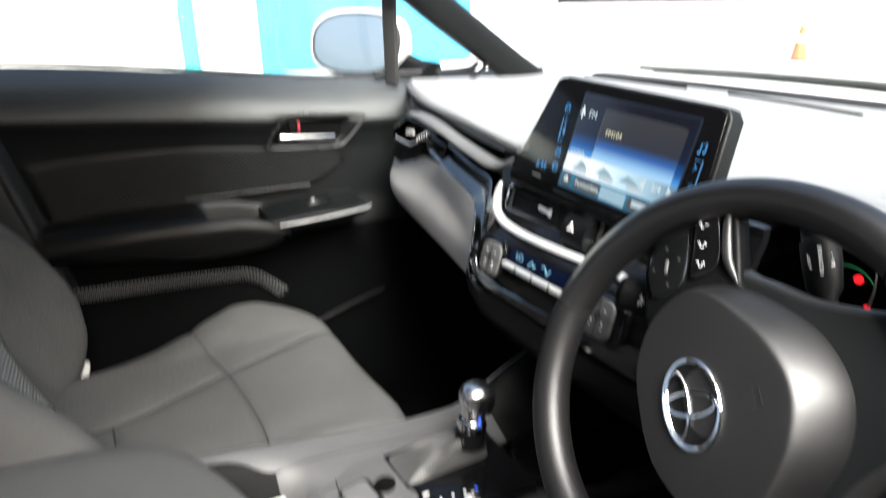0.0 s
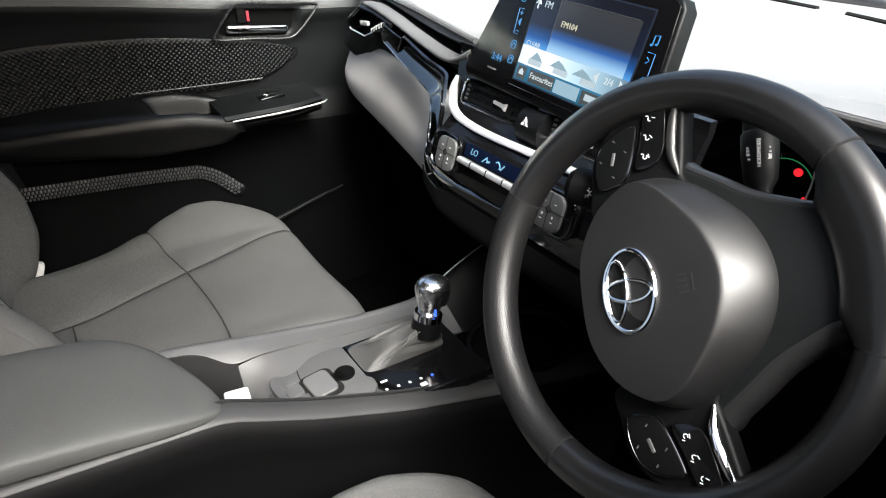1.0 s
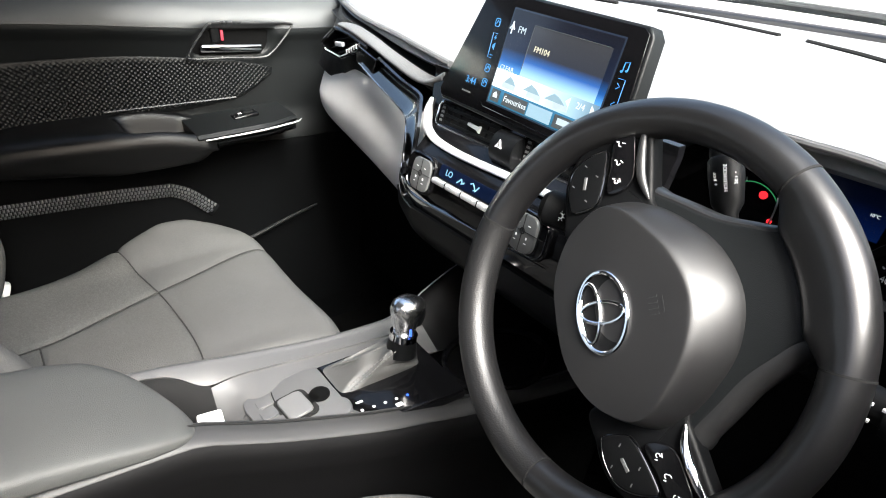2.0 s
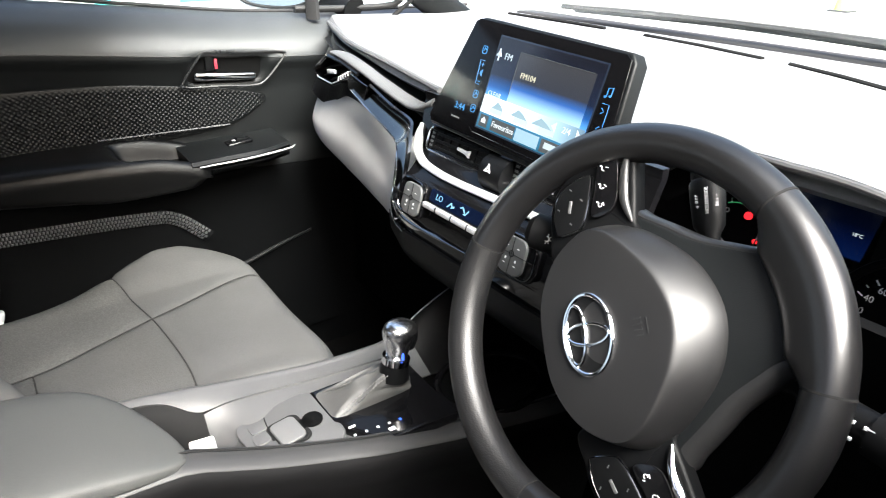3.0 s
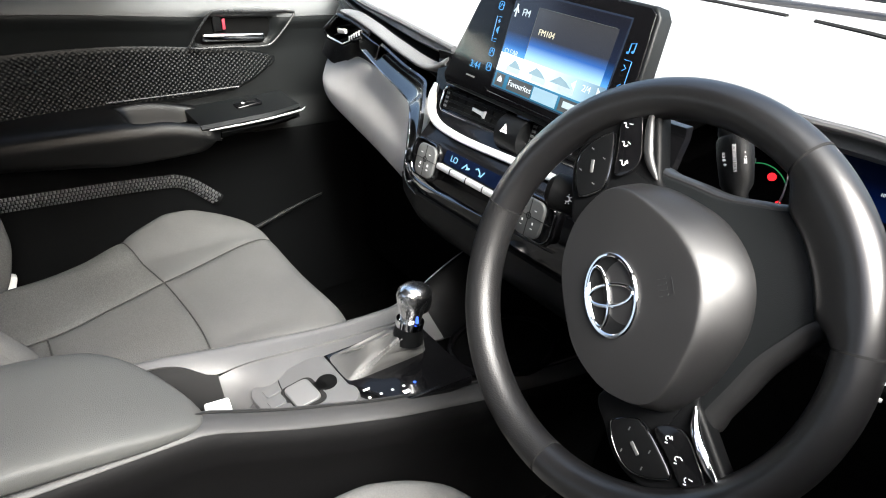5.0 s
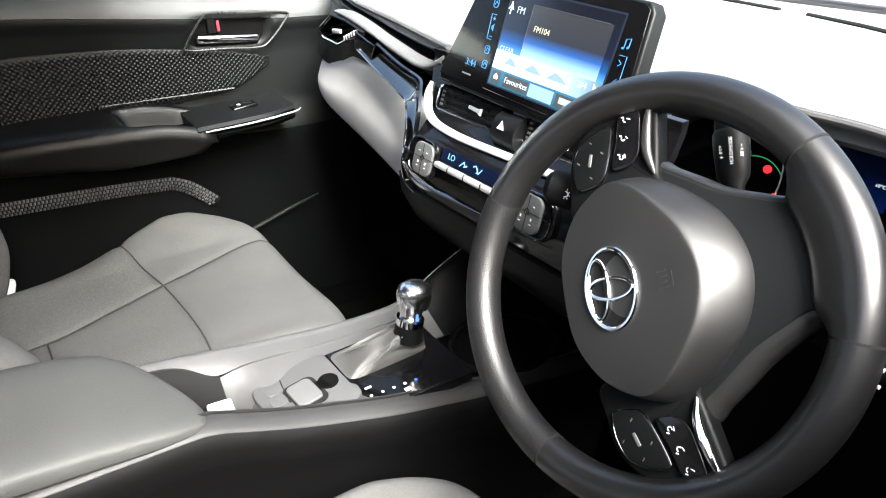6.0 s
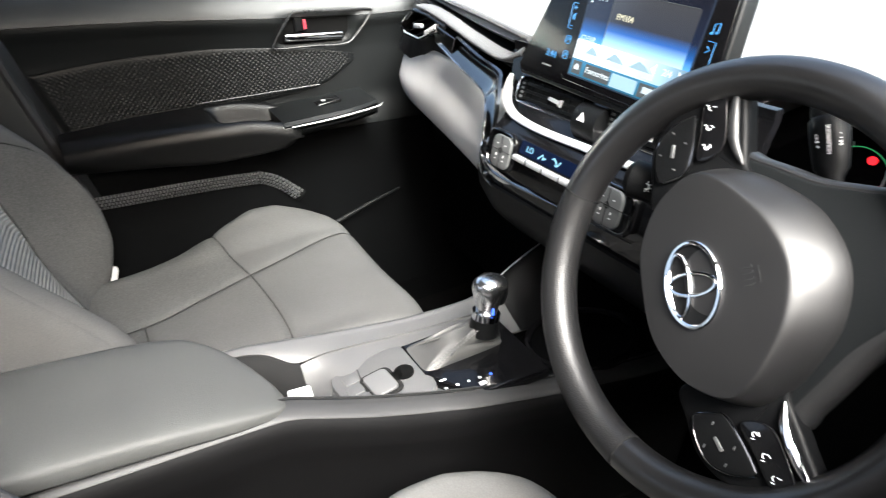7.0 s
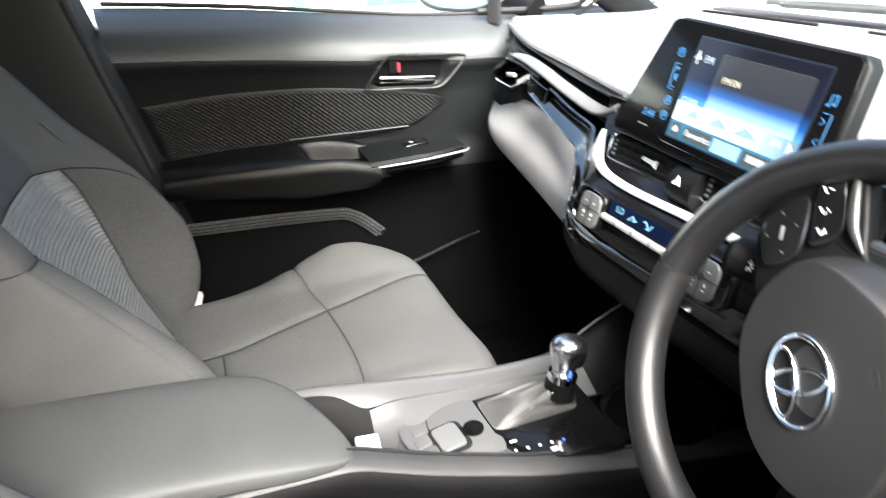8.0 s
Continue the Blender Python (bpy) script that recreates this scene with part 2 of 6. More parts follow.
def loft(rings, closed=True, caps=True, loop=False):
    """Skin over rings of equally many points. closed: each ring is a loop. loop: the last ring joins the first."""
    bm = bmesh.new()
    vs = [[bm.verts.new(p) for p in r] for r in rings]
    n = len(rings[0])
    m = len(rings)
    for i in range(m if loop else m - 1):
        a, b = vs[i], vs[(i + 1) % m]
        for j in range(n if closed else n - 1):
            k = (j + 1) % n
            bm.faces.new((a[j], a[k], b[k], b[j]))
    if caps and not loop and closed:
        bm.faces.new(list(reversed(vs[0])))
        bm.faces.new(vs[-1])
    return bm


CABIN = Vector((0.25, -0.35, 1.0))


def sheet(f, nu, nv, thick=0.004):
    """A skin f(u, v), u and v in 0..1, with thickness on the side away from the cabin's middle."""
    g = [[Vector(f(i / nu, j / nv)) for j in range(nv + 1)] for i in range(nu + 1)]
    mid = g[nu // 2][nv // 2]
    away = (g[nu // 2 + 1][nv // 2] - mid).cross(g[nu // 2][nv // 2 + 1] - mid).dot(CABIN - mid)
    if away < 0:
        thick = -thick
    bm = bmesh.new()
    top = [[bm.verts.new(p) for p in r] for r in g]
    low = []
    for i in range(nu + 1):
        row = []
        for j in range(nv + 1):
            du = g[min(i + 1, nu)][j] - g[max(i - 1, 0)][j]
            dv = g[i][min(j + 1, nv)] - g[i][max(j - 1, 0)]
            nn = du.cross(dv)
            nn = nn.normalized() if nn.length > 1e-12 else Vector((0, 0, 1))
            row.append(bm.verts.new(g[i][j] - nn * thick))
        low.append(row)
    for i in range(nu):
        for j in range(nv):
            bm.faces.new((top[i][j], top[i + 1][j], top[i + 1][j + 1], top[i][j + 1]))
            bm.faces.new((low[i][j], low[i][j + 1], low[i + 1][j + 1], low[i + 1][j]))
    for i in range(nu):
        bm.faces.new((top[i][0], low[i][0], low[i + 1][0], top[i + 1][0]))
        bm.faces.new((top[i][nv], top[i + 1][nv], low[i + 1][nv], low[i][nv]))
    for j in range(nv):
        bm.faces.new((top[0][j], top[0][j + 1], low[0][j + 1], low[0][j]))
        bm.faces.new((top[nu][j], low[nu][j], low[nu][j + 1], top[nu][j + 1]))
    return bm


def tube(pts, r, n=10, closed=False, flat=1.0):
    """A tube along points; r a number or one per point. flat squeezes it along its second axis."""
    pts = [Vector(p) for p in pts]
    rings = []
    up = None
    for i, p in enumerate(pts):
        a = pts[i - 1] if (closed or i) else p
        b = pts[(i + 1) % len(pts)] if (closed or i < len(pts) - 1) else p
        d = (b - a).normalized()
        if up is None:
            up = d.orthogonal().normalized()
        up = (up - d * up.dot(d)).normalized()
        w = d.cross(up)
        rr = r[i] if isinstance(r, (list, tuple)) else r
        rings.append([p + rr * (math.cos(2 * math.pi * k / n) * up + flat * math.sin(2 * math.pi * k / n) * w) for k in range(n)])
    return loft(rings, True, not closed, closed)


def box(size, m=Matrix(), bevel=0.0, seg=3):
    bm = bmesh.new()
    bmesh.ops.create_cube(bm, size=1)
    bmesh.ops.scale(bm, vec=size, verts=bm.verts)
    if bevel:
        bmesh.ops.bevel(bm, geom=list(bm.edges), offset=bevel, segments=seg, affect='EDGES', profile=0.5)
    bmesh.ops.transform(bm, matrix=m, verts=bm.verts)
    return bm


def slab(outline, h0, h1, m=Matrix(), bevel=0.0, seg=3):
    """A plate with an outline in its own xy plane, from height h0 to h1."""
    bm = bmesh.new()
    vs = [bm.verts.new((x, y, h0)) for x, y in outline]
    f = bm.faces.new(vs)
    ext = bmesh.ops.extrude_face_region(bm, geom=[f])
    tv = [e for e in ext["geom"] if isinstance(e, bmesh.types.BMVert)]
    bmesh.ops.translate(bm, vec=(0, 0, h1 - h0), verts=tv)
    if bevel:
        es = [e for e in bm.edges if all(v in tv for v in e.verts)]
        bmesh.ops.bevel(bm, geom=es, offset=bevel, segments=seg, affect='EDGES', profile=0.5)
    bmesh.ops.transform(bm, matrix=m, verts=bm.verts)
    return bm


def round_rect(w, h, r, n=5, cx=0.0, cy=0.0):
    out = []
    for sx, sy, a0 in ((1, 1, 0), (-1, 1, 90), (-1, -1, 180), (1, -1, 270)):
        for k in range(n + 1):
            a = radians(a0 + 90 * k / n)
            out.append((cx + sx * (w / 2 - r) + r * math.cos(a), cy + sy * (h / 2 - r) + r * math.sin(a)))
    return out


def ellipse(a, b, n=40, cx=0.0, cy=0.0):
    return [(cx + a * math.cos(2 * math.pi * k / n), cy + b * math.sin(2 * math.pi * k / n)) for k in range(n)]


def smooth_loop(keys, n):
    """A closed smooth outline through a few corners."""
    p = [Vector((*k, 0)) for k in keys]
    m = len(p)
    out = []
    for j in range(n):
        s = j / n * m
        i = int(s)
        f = s - i
        a, b, c, d = p[(i - 1) % m], p[i % m], p[(i + 1) % m], p[(i + 2) % m]
        q = 0.5 * (2 * b + (c - a) * f + (2 * a - 5 * b + 4 * c - d) * f * f + (3 * b - a - 3 * c + d) * f**3)
        out.append((q.x, q.y))
    return out


def join(bms):
    out = bmesh.new()
    for b in bms:
        me = bpy.data.meshes.new("tmp")
        b.to_mesh(me)
        b.free()
        out.from_mesh(me)
        bpy.data.meshes.remove(me)
    return out


def frame3(o, ex, ey):
    """A placing matrix with its origin at o, x along ex, y along ey, z out of them."""
    ex = Vector(ex).normalized()
    ez = ex.cross(Vector(ey)).normalized()
    ey = ez.cross(ex)
    return Matrix.Translation(o) @ Matrix((ex, ey, ez)).transposed().to_4x4()


def words(name, body, size, m, material, parent, label="", align='CENTER'):
    cu = bpy.data.curves.new(name, 'FONT')
    cu.body, cu.size, cu.extrude, cu.align_x, cu.align_y, cu.resolution_u = body, size, 0.0002, align, 'CENTER', 3
    tmp = bpy.data.objects.new("tmp_text", cu)
    me = bpy.data.meshes.new_from_object(tmp)
    bpy.data.objects.remove(tmp)
    bm = bmesh.new()
    bm.from_mesh(me)
    bpy.data.meshes.remove(me)
    bmesh.ops.transform(bm, matrix=m, verts=bm.verts)
    return part(name, bm, material, parent, label)


def at(m, x, y, z=0.0, turn=0.0):
    return m @ Matrix.Translation((x, y, z)) @ Matrix.Rotation(radians(turn), 4, 'Z')


# ---- structure: cabin floor, shell, roof, glass ----
tagged(part("floor", box((1.5, 2.6, 0.04), Matrix.Translation((0, -0.35, 0.0))), CARPET), "black carpeted cabin floor", "floor", kind="structure")


def roof_skin(u, v):
    x = -0.56 + 1.12 * u
    y = -0.05 - 1.53 * v
    return (x, y, 1.29 - 0.06 * (abs(x) / 0.58)**4 - 0.06 * (v**3) + 0.02 * math.sin(math.pi * v))


tagged(part("ceiling", sheet(roof_skin, 16, 20, 0.03), ROOF), "dark grey cloth headliner", "ceiling", kind="structure")



# Unseen rail, added so that no sky reflects in the touch screen.
def cant_rail(u, v):
    y = -0.03 - 1.54 * v
    a = 0.5 * math.pi * u
    return (-0.545 - 0.125 * math.sin(a), y, 1.185 + 0.055 * math.cos(a) - 0.05 * v**3)


tagged(part("roof_rail", sheet(cant_rail, 10, 16, 0.02), ROOF), "dark cloth-covered roof rail over the passenger window, unseen, keeps sky off the screen", "trim", kind="structure")


def pillar(side):
    pts = path([(side * 0.735, 0.66, 0.80), (side * 0.715, 0.56, 0.856), (side * 0.69, 0.43, 0.935), (side * 0.66, 0.32, 1.0), (side * 0.61, 0.12, 1.13), (side * 0.56, -0.05, 1.235)], 22)
    return tube(pts, 0.038, 14, flat=0.8)


tagged(part("trim", pillar(-1), SOFT), "dark grey windscreen pillar trim", "pillar", kind="structure")
tagged(part("trim", pillar(1), SOFT), "dark grey windscreen pillar trim", "pillar", kind="structure")


def rear_side(side):
    def f(u, v):
        y = -0.56 - 1.1 * u
        z = 0.05 + 1.18 * v
        return (side * (0.74 - 0.1 * max(0, v - 0.75) * 4), y, z)
    return sheet(f, 8, 10, 0.03)


tagged(part("wall_west", rear_side(-1), HARD), "dark rear side trim of the cabin", "trim", kind="structure")
tagged(part("wall_east", rear_side(1), HARD), "dark rear side trim of the cabin", "trim", kind="structure")
tagged(part("wall_south", box((1.5, 0.04, 0.85), Matrix.Translation((0, -1.62, 0.45))), HARD), "dark rear end of the cabin", "trim", kind="structure")
tagged(part("wall_north", box((1.5, 0.03, 0.75), Matrix.Translation((0, 0.85, 0.40))), HARD), "dark bulkhead behind the dashboard", "bulkhead", kind="structure")
tagged(part("sill_east", box((0.1, 1.2, 0.12), Matrix.Translation((0.74, -0.1, 0.06)), 0.02), HARD), "black door sill trim", "sill", kind="structure")


def b_pillar_skin(u, v):
    z = 0.08 + 1.15 * v
    y0 = -0.435 - 0.25 * (z - 0.62)
    return (-0.730 + 0.028 * min(1, 5 * u) + 0.09 * max(0, v - 0.78) + 0.008 * math.sin(math.pi * u), y0 - 0.010 - 0.10 * u - 0.10 * u**3, z)


tagged(part("b_pillar", sheet(b_pillar_skin, 8, 20, 0.02), DOOR_PILLAR), "dark grey moulded door pillar trim", "pillar", kind="structure")


def b_seal(off, r):
    return tube([(-0.70 - off, -0.465 - 0.25 * (z - 0.6) - off, z) for z in np.linspace(0.1, 1.1, 12)], r, 8)


tagged(part("door_seal", b_seal(0.0, 0.009), RUBBER), "black rubber door seal beside the pillar", "seal", kind="structure")


def windscreen_skin(u, v):
    x = -0.66 + 1.32 * u
    k = x / 0.66
    return (x * (1 - 0.13 * v), 0.80 - 0.84 * v - 0.10 * k * k * (1 - 0.5 * v), 0.835 + 0.46 * v)


ws = part("windscreen", sheet(windscreen_skin, 16, 8, 0.004), GLASS)
tagged(ws, "clear laminated windscreen glass", "windscreen", kind="structure")
ws.visible_shadow = False


def side_glass(u, v):
    return (-0.790 + 0.125 * v * v, -0.46 + 0.74 * u - 0.02 * v, 0.845 + 0.36 * v)


sg = part("window_1", sheet(side_glass, 8, 6, 0.004), GLASS)
tagged(sg, "clear passenger door window glass", "window", kind="structure")
sg.visible_shadow = False

# The west kick panel takes the shade-darkened plastic too.
tagged(part("wall_kick_west", box((0.03, 1.4, 0.5), Matrix.Translation((-0.735, 0.16, 0.23))), SHADE), "black kick panel beside the footwell", "trim", kind="structure")
tagged(part("sill_west", tube(path([(-0.67, -0.45, 0.205), (-0.67, -0.02, 0.318), (-0.67, 0.12, 0.358), (-0.67, 0.19, 0.375)], 24), [0.011 - 0.0003 * k for k in range(24)], 10, flat=0.6), TRIM_GREY), "grey moulded edge between the door and the footwell", "trim", kind="structure")
tagged(part("wall_kick_east", box((0.03, 0.5, 0.8), Matrix.Translation((0.735, 0.60, 0.40))), HARD), "black kick panel beside the footwell", "trim", kind="structure")

# Added out of view in the open doorway, to block light from low on the right.
tagged(part("wall_east_blocker", box((0.04, 1.2, 0.91), Matrix.Translation((0.765, 0.03, 0.505)), 0.015), HARD), "added unseen wall on the driver's side that blocks low light", "trim", kind="structure")
tagged(part("wall_west_outer", box((0.03, 1.5, 0.85), Matrix.Translation((-0.825, 0.0, 0.395)), 0.01), PAINT), "white outer door skin", "body panel", kind="structure")

# ---- passenger door ----
door = thing("passenger_door", (-0.72, -0.1, 0.2), "closed dark grey moulded passenger door with patterned insert", "car door")
SILL = ((-0.56, 0.916), (-0.28, 0.892), (-0.06, 0.866), (0.13, 0.846), (0.32, 0.837), (0.486, 0.833), (0.8, 0.83))
DOOR_X = ((0.0, -0.70), (0.3, -0.69), (0.50, -0.685), (0.58, -0.68), (0.68, -0.703), (0.80, -0.704), (0.855, -0.697), (0.885, -0.688), (0.90, -0.690), (0.93, -0.700), (0.955, -0.715), (0.975, -0.735), (0.99, -0.757), (1.0, -0.785))


def bump_window(t, a, b, s):
    return 1 / (1 + math.exp(-(t - a) / s)) * 1 / (1 + math.exp((t - b) / s))


def door_skin(u, v):
    v *= 0.893
    return door_place(u, v)


def door_place(u, v):
    y = -0.46 + 1.16 * u
    zt = spline(SILL, y)
    z = 0.10 + (zt - 0.10) * v
    x = spline(DOOR_X, v)
    x -= 0.028 * bump_window(y - 0.5 * (z - 0.745), -0.018, 0.125, 0.004) * bump_window(z + 0.06 * y, 0.732, 0.776, 0.004)
    return (x, y - 0.24 * (z - 0.68) * (1 - u)**3, z)


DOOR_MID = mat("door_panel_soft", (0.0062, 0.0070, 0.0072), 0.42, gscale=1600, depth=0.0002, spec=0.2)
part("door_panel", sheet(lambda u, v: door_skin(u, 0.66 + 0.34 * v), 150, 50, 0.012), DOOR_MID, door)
part("lower_panel", sheet(lambda u, v: door_skin(u, 0.658 * v), 60, 40, 0.012), SHADE, door, "black lower panel of the door, shade put into its colour")
part("shoulder_panel", sheet(lambda u, v: door_place(u, 0.894 + 0.106 * v), 60, 20, 0.012), DOOR_TOP, door, "soft black shoulder of the door, window light put into a greyer colour")

INS_TOP = ((-0.48, 0.738), (-0.32, 0.747), (-0.19, 0.742), (0.0, 0.719), (0.08, 0.704), (0.13, 0.688))
INS_LOW = ((-0.48, 0.60), (-0.35, 0.615), (-0.03, 0.628), (0.05, 0.638), (0.13, 0.682))


def insert_skin(u, v):
    y = -0.455 + 0.58 * u
    lo, hi = spline(INS_LOW, y), spline(INS_TOP, y)
    z = lo + (hi - lo) * v
    e = min(v, 1 - v, u * 4, (1 - u) * 4)
    d = math.cos(2 * math.pi * y * 100) * math.cos(2 * math.pi * z * 112)
    return (-0.700 + 0.003 * min(1, e * 12)**0.5 + 0.0008 * d * min(1, e * 8), y - 0.24 * (z - 0.68) * (1 - u)**3, z)


INSERT = mat("door_insert_vinyl", (0.0045, 0.005, 0.0053), 0.36, gscale=900, depth=0.0001, spec=0.2)
part("patterned_insert", sheet(insert_skin, 600, 150, 0.004), INSERT, door, "black insert embossed with a diamond pattern")

ARM_TOP = ((-0.46, 0.628), (-0.3, 0.636), (-0.15, 0.632), (-0.06, 0.612), (-0.03, 0.60))
ARM_LOW = ((-0.46, 0.565), (-0.3, 0.555), (-0.2, 0.545), (-0.08, 0.548), (-0.03, 0.57))
ARM_EDGE = ((-0.46, -0.635), (-0.3, -0.60), (-0.15, -0.583), (-0.06, -0.578), (-0.03, -0.59))


def arm_skin(u, v):
    y = -0.455 + 0.415 * u
    t, b, e = spline(ARM_TOP, y), spline(ARM_LOW, y), spline(ARM_EDGE, y)
    x, z = spline(((0, (-0.70, t + 0.004)), (0.25, (-0.66, t)), (0.42, (e - 0.016, t - 0.008)), (0.52, (e - 0.003, t - 0.02)), (0.62, (e, t - 0.034)),
                   (0.78, (e - 0.012, b + 0.01)), (0.88, (e - 0.035, b)), (1, (-0.70, b + 0.004))), v)
    z -= 0.05 * bump_window(y, -0.185, -0.068, 0.006) * bump_window(v, 0.12, 0.36, 0.02)
    return (x, y, z)


ARM_SOFT = mat("door_armrest_leather", (0.0035, 0.0036, 0.0038), 0.32, gscale=900, depth=0.0002, relief="cells", spec=0.32)
part("armrest", sheet(arm_skin, 130, 80, 0.004), ARM_SOFT, door, "padded black armrest with a grab recess")
# Black plate over the shallow scoop, drawing the shade of a deep recess.
part("grab_shade_plate", box((0.052, 0.108, 0.006), Matrix.Translation((-0.650, -0.125, 0.588)), 0.002), RECESS, door, "black plate standing in for the shade inside the grab recess")


def switch_skin(u, v):
    y = -0.075 + 0.205 * u
    x0 = -0.70
    x1 = spline(((0, -0.578), (0.6, -0.578), (1.0, -0.60)), u)
    z = spline(((0, 0.606), (1, 0.611)), u) + 0.006 * (1 - v)**2
    return (x0 + (x1 - x0) * v, y, z + (-0.006 if v > 0.97 else 0))


part("switch_panel", sheet(switch_skin, 20, 20, 0.03), SOFT, door)
def skirt_skin(u, v):
    y = -0.04 + 0.165 * u
    a = Vector(switch_skin((y + 0.075) / 0.205, 0.99)) + Vector((-0.002, 0, -0.012))
    b = Vector((-0.688, y, 0.555 + 0.03 * u))
    q = a.lerp(b, v)
    q.x += 0.03 * math.sin(math.pi * v)
    return q


part("armrest_skirt", sheet(skirt_skin, 20, 12, 0.004), SHADE, door)
part("chrome_strip", tube(path([(-0.577, -0.062, 0.597), (-0.575, 0.03, 0.599), (-0.579, 0.115, 0.604), (-0.588, 0.135, 0.607)], 20), [0.0012 + 0.0016 * math.sin(math.pi * min(1, 0.1 + k / 20)) for k in range(20)], 8, flat=0.8), SATIN, door, "satin silver strip along the switch panel")
part("switch_edge", tube(path([(-0.688, -0.21, 0.645), (-0.69, -0.08, 0.642), (-0.69, 0.04, 0.640)], 12), 0.0016, 8), CONSOLE, door)
sw = part("window_switch_bezel", box((0.03, 0.052, 0.008), Matrix.Translation((-0.652, 0.04, 0.612)) @ Matrix.Rotation(radians(6), 4, 'X'), 0.003), GLOSS, door)
part("window_switch", box((0.016, 0.024, 0.008), Matrix.Translation((-0.652, 0.046, 0.6165)) @ Matrix.Rotation(radians(-8), 4, 'X'), 0.002), HARD, sw)
part("switch_mark", box((0.006, 0.007, 0.001), Matrix.Translation((-0.652, 0.031, 0.6165))), MARK, sw)

HANDLE = ((-0.036, 0.724), (0.04, 0.719), (0.097, 0.714), (0.125, 0.722), (0.168, 0.765), (0.163, 0.776), (0.09, 0.781), (0.02, 0.787), (-0.003, 0.780), (-0.04, 0.735))


def door_m(x):
    return Matrix(((0, 0, 1, x), (1, 0, 0, 0), (0, 1, 0, 0), (0, 0, 0, 1)))


BEZEL = mat("handle_bezel_satin", (0.05, 0.051, 0.052), 0.28, metal=0.6, depth=0.0)
hl = [(-0.688, a, b) for a, b in smooth_loop(HANDLE, 60)]
part("handle_bezel", tube(hl, 0.0024, 8, True), BEZEL, door, "dark satin bezel round the inner handle")
# Black plate just behind the bezel, in place of the bowl's shade.
part("handle_bowl", slab(smooth_loop(HANDLE, 48), -0.004, 0.0, door_m(-0.7075)), RECESS, door)
part("handle_lever", join([box((0.012, 0.126, 0.017), Matrix.Translation((-0.700, 0.046, 0.7350)) @ Matrix.Rotation(radians(-4.5), 4, 'X'), 0.0055)]), CHROME, door, "chrome inner door handle lever")
part("lock_button", box((0.010, 0.018, 0.030), Matrix.Translation((-0.706, 0.018, 0.763)), 0.003), HARD, door)
part("lock_mark", box((0.004, 0.006, 0.020), Matrix.Translation((-0.701, 0.030, 0.761)), 0.001), RED_PL, door, "red mark of the unlocked door lock")


def band_mid(u):
    return spline(((0, (-0.44, 0.500)), (0.78, (-0.125, 0.478)), (0.84, (-0.100, 0.468)), (1, (-0.040, 0.415))), u)


def band_point(u, v, lift=0.0):
    """A place on the strip above the door pocket: u along it, v across it."""
    c, e = band_mid(u), band_mid(min(1, u + 0.02)) - band_mid(min(1, u + 0.02) - 0.02)
    t = Vector((0, e[0], e[1])).normalized()
    w = 0.027
    q = Vector((-0.668 + 0.004 * math.sin(math.pi * v), c[0], c[1])) + Vector((0, -t.z, t.y)) * w * (v - 0.5)
    return q + Vector((lift, 0, 0.4 * lift))


def band_teeth():
    bm = bmesh.new()
    n = 62
    for row, (v0, v1) in enumerate(((0.0, 0.22), (0.26, 0.48), (0.52, 0.74), (0.78, 1.0))):
        for k in range(n):
            a, b = (k + 0.5 * (row % 2)) / (n + 1), (k + 0.5 * (row % 2) + 0.72) / (n + 1)
            vs = [bm.verts.new(band_point(*q)) for q in ((a, v0), (b, v0), (b, v1), (a, v1))]
            tip = bm.verts.new(band_point(a + 0.35 * (b - a), v0 + 0.7 * (v1 - v0), 0.006))
            for m in range(4):
                bm.faces.new((vs[m], vs[(m + 1) % 4], tip))
    return bm


BAND = mat("embossed_band", (0.16, 0.162, 0.164), 0.2, depth=0.0)
part("band_base", sheet(lambda u, v: band_point(u, v) - Vector((0.001, 0, 0)), 60, 6, 0.004), HARD, door)
part("embossed_band", band_teeth(), BAND, door, "grey strip of small raised teeth above the door pocket", sharp=5)


def pocket_skin(u, v):
    y = -0.44 + 0.40 * u
    z = 0.15 + (0.49 - 0.10 * max(0, (u - 0.8) / 0.2)**1.5 - 0.15) * v
    return (-0.672 + 0.03 * math.sin(math.pi * min(1, v * 1.1)) * 0.6, y, z)


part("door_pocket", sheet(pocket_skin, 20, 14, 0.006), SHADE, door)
part("window_seal", tube([(-0.790, y, spline(SILL, y) + 0.002) for y in np.linspace(-0.5, 0.72, 20)], 0.004, 8), RUBBER, door)
part("quarter_bar", tube([(-0.735, 0.262, 0.83), (-0.70, 0.245, 0.96), (-0.655, 0.225, 1.10)], 0.016, 8, flat=0.6), RUBBER, door, "black upright bar of the quarter window")
part("quarter_seal", tube(path([(-0.745, 0.225, 0.850), (-0.74, 0.34, 0.846), (-0.73, 0.45, 0.848), (-0.715, 0.475, 0.862)], 16), 0.009, 8, flat=0.7), RUBBER, door, "black rubber seal under the quarter window")

# ---- door mirror outside ----
mir = thing("door_mirror", (-0.86, 0.33, 0.83), "white door mirror on a black foot outside the passenger window", "mirror")


def mirror_rings():
    rings = []
    for d, k in ((0.0, 1.0), (0.012, 1.03), (0.035, 1.0), (0.06, 0.9), (0.08, 0.7), (0.09, 0.4)):
        rings.append([MF @ Vector((0.142 * k * a, 0.080 * k * b, -d)) for a, b in [(math.copysign(abs(math.cos(q))**0.75, math.cos(q)), math.copysign(abs(math.sin(q))**0.75, math.sin(q))) for q in np.linspace(0, 2 * math.pi, 33)[:-1]]])
    return rings


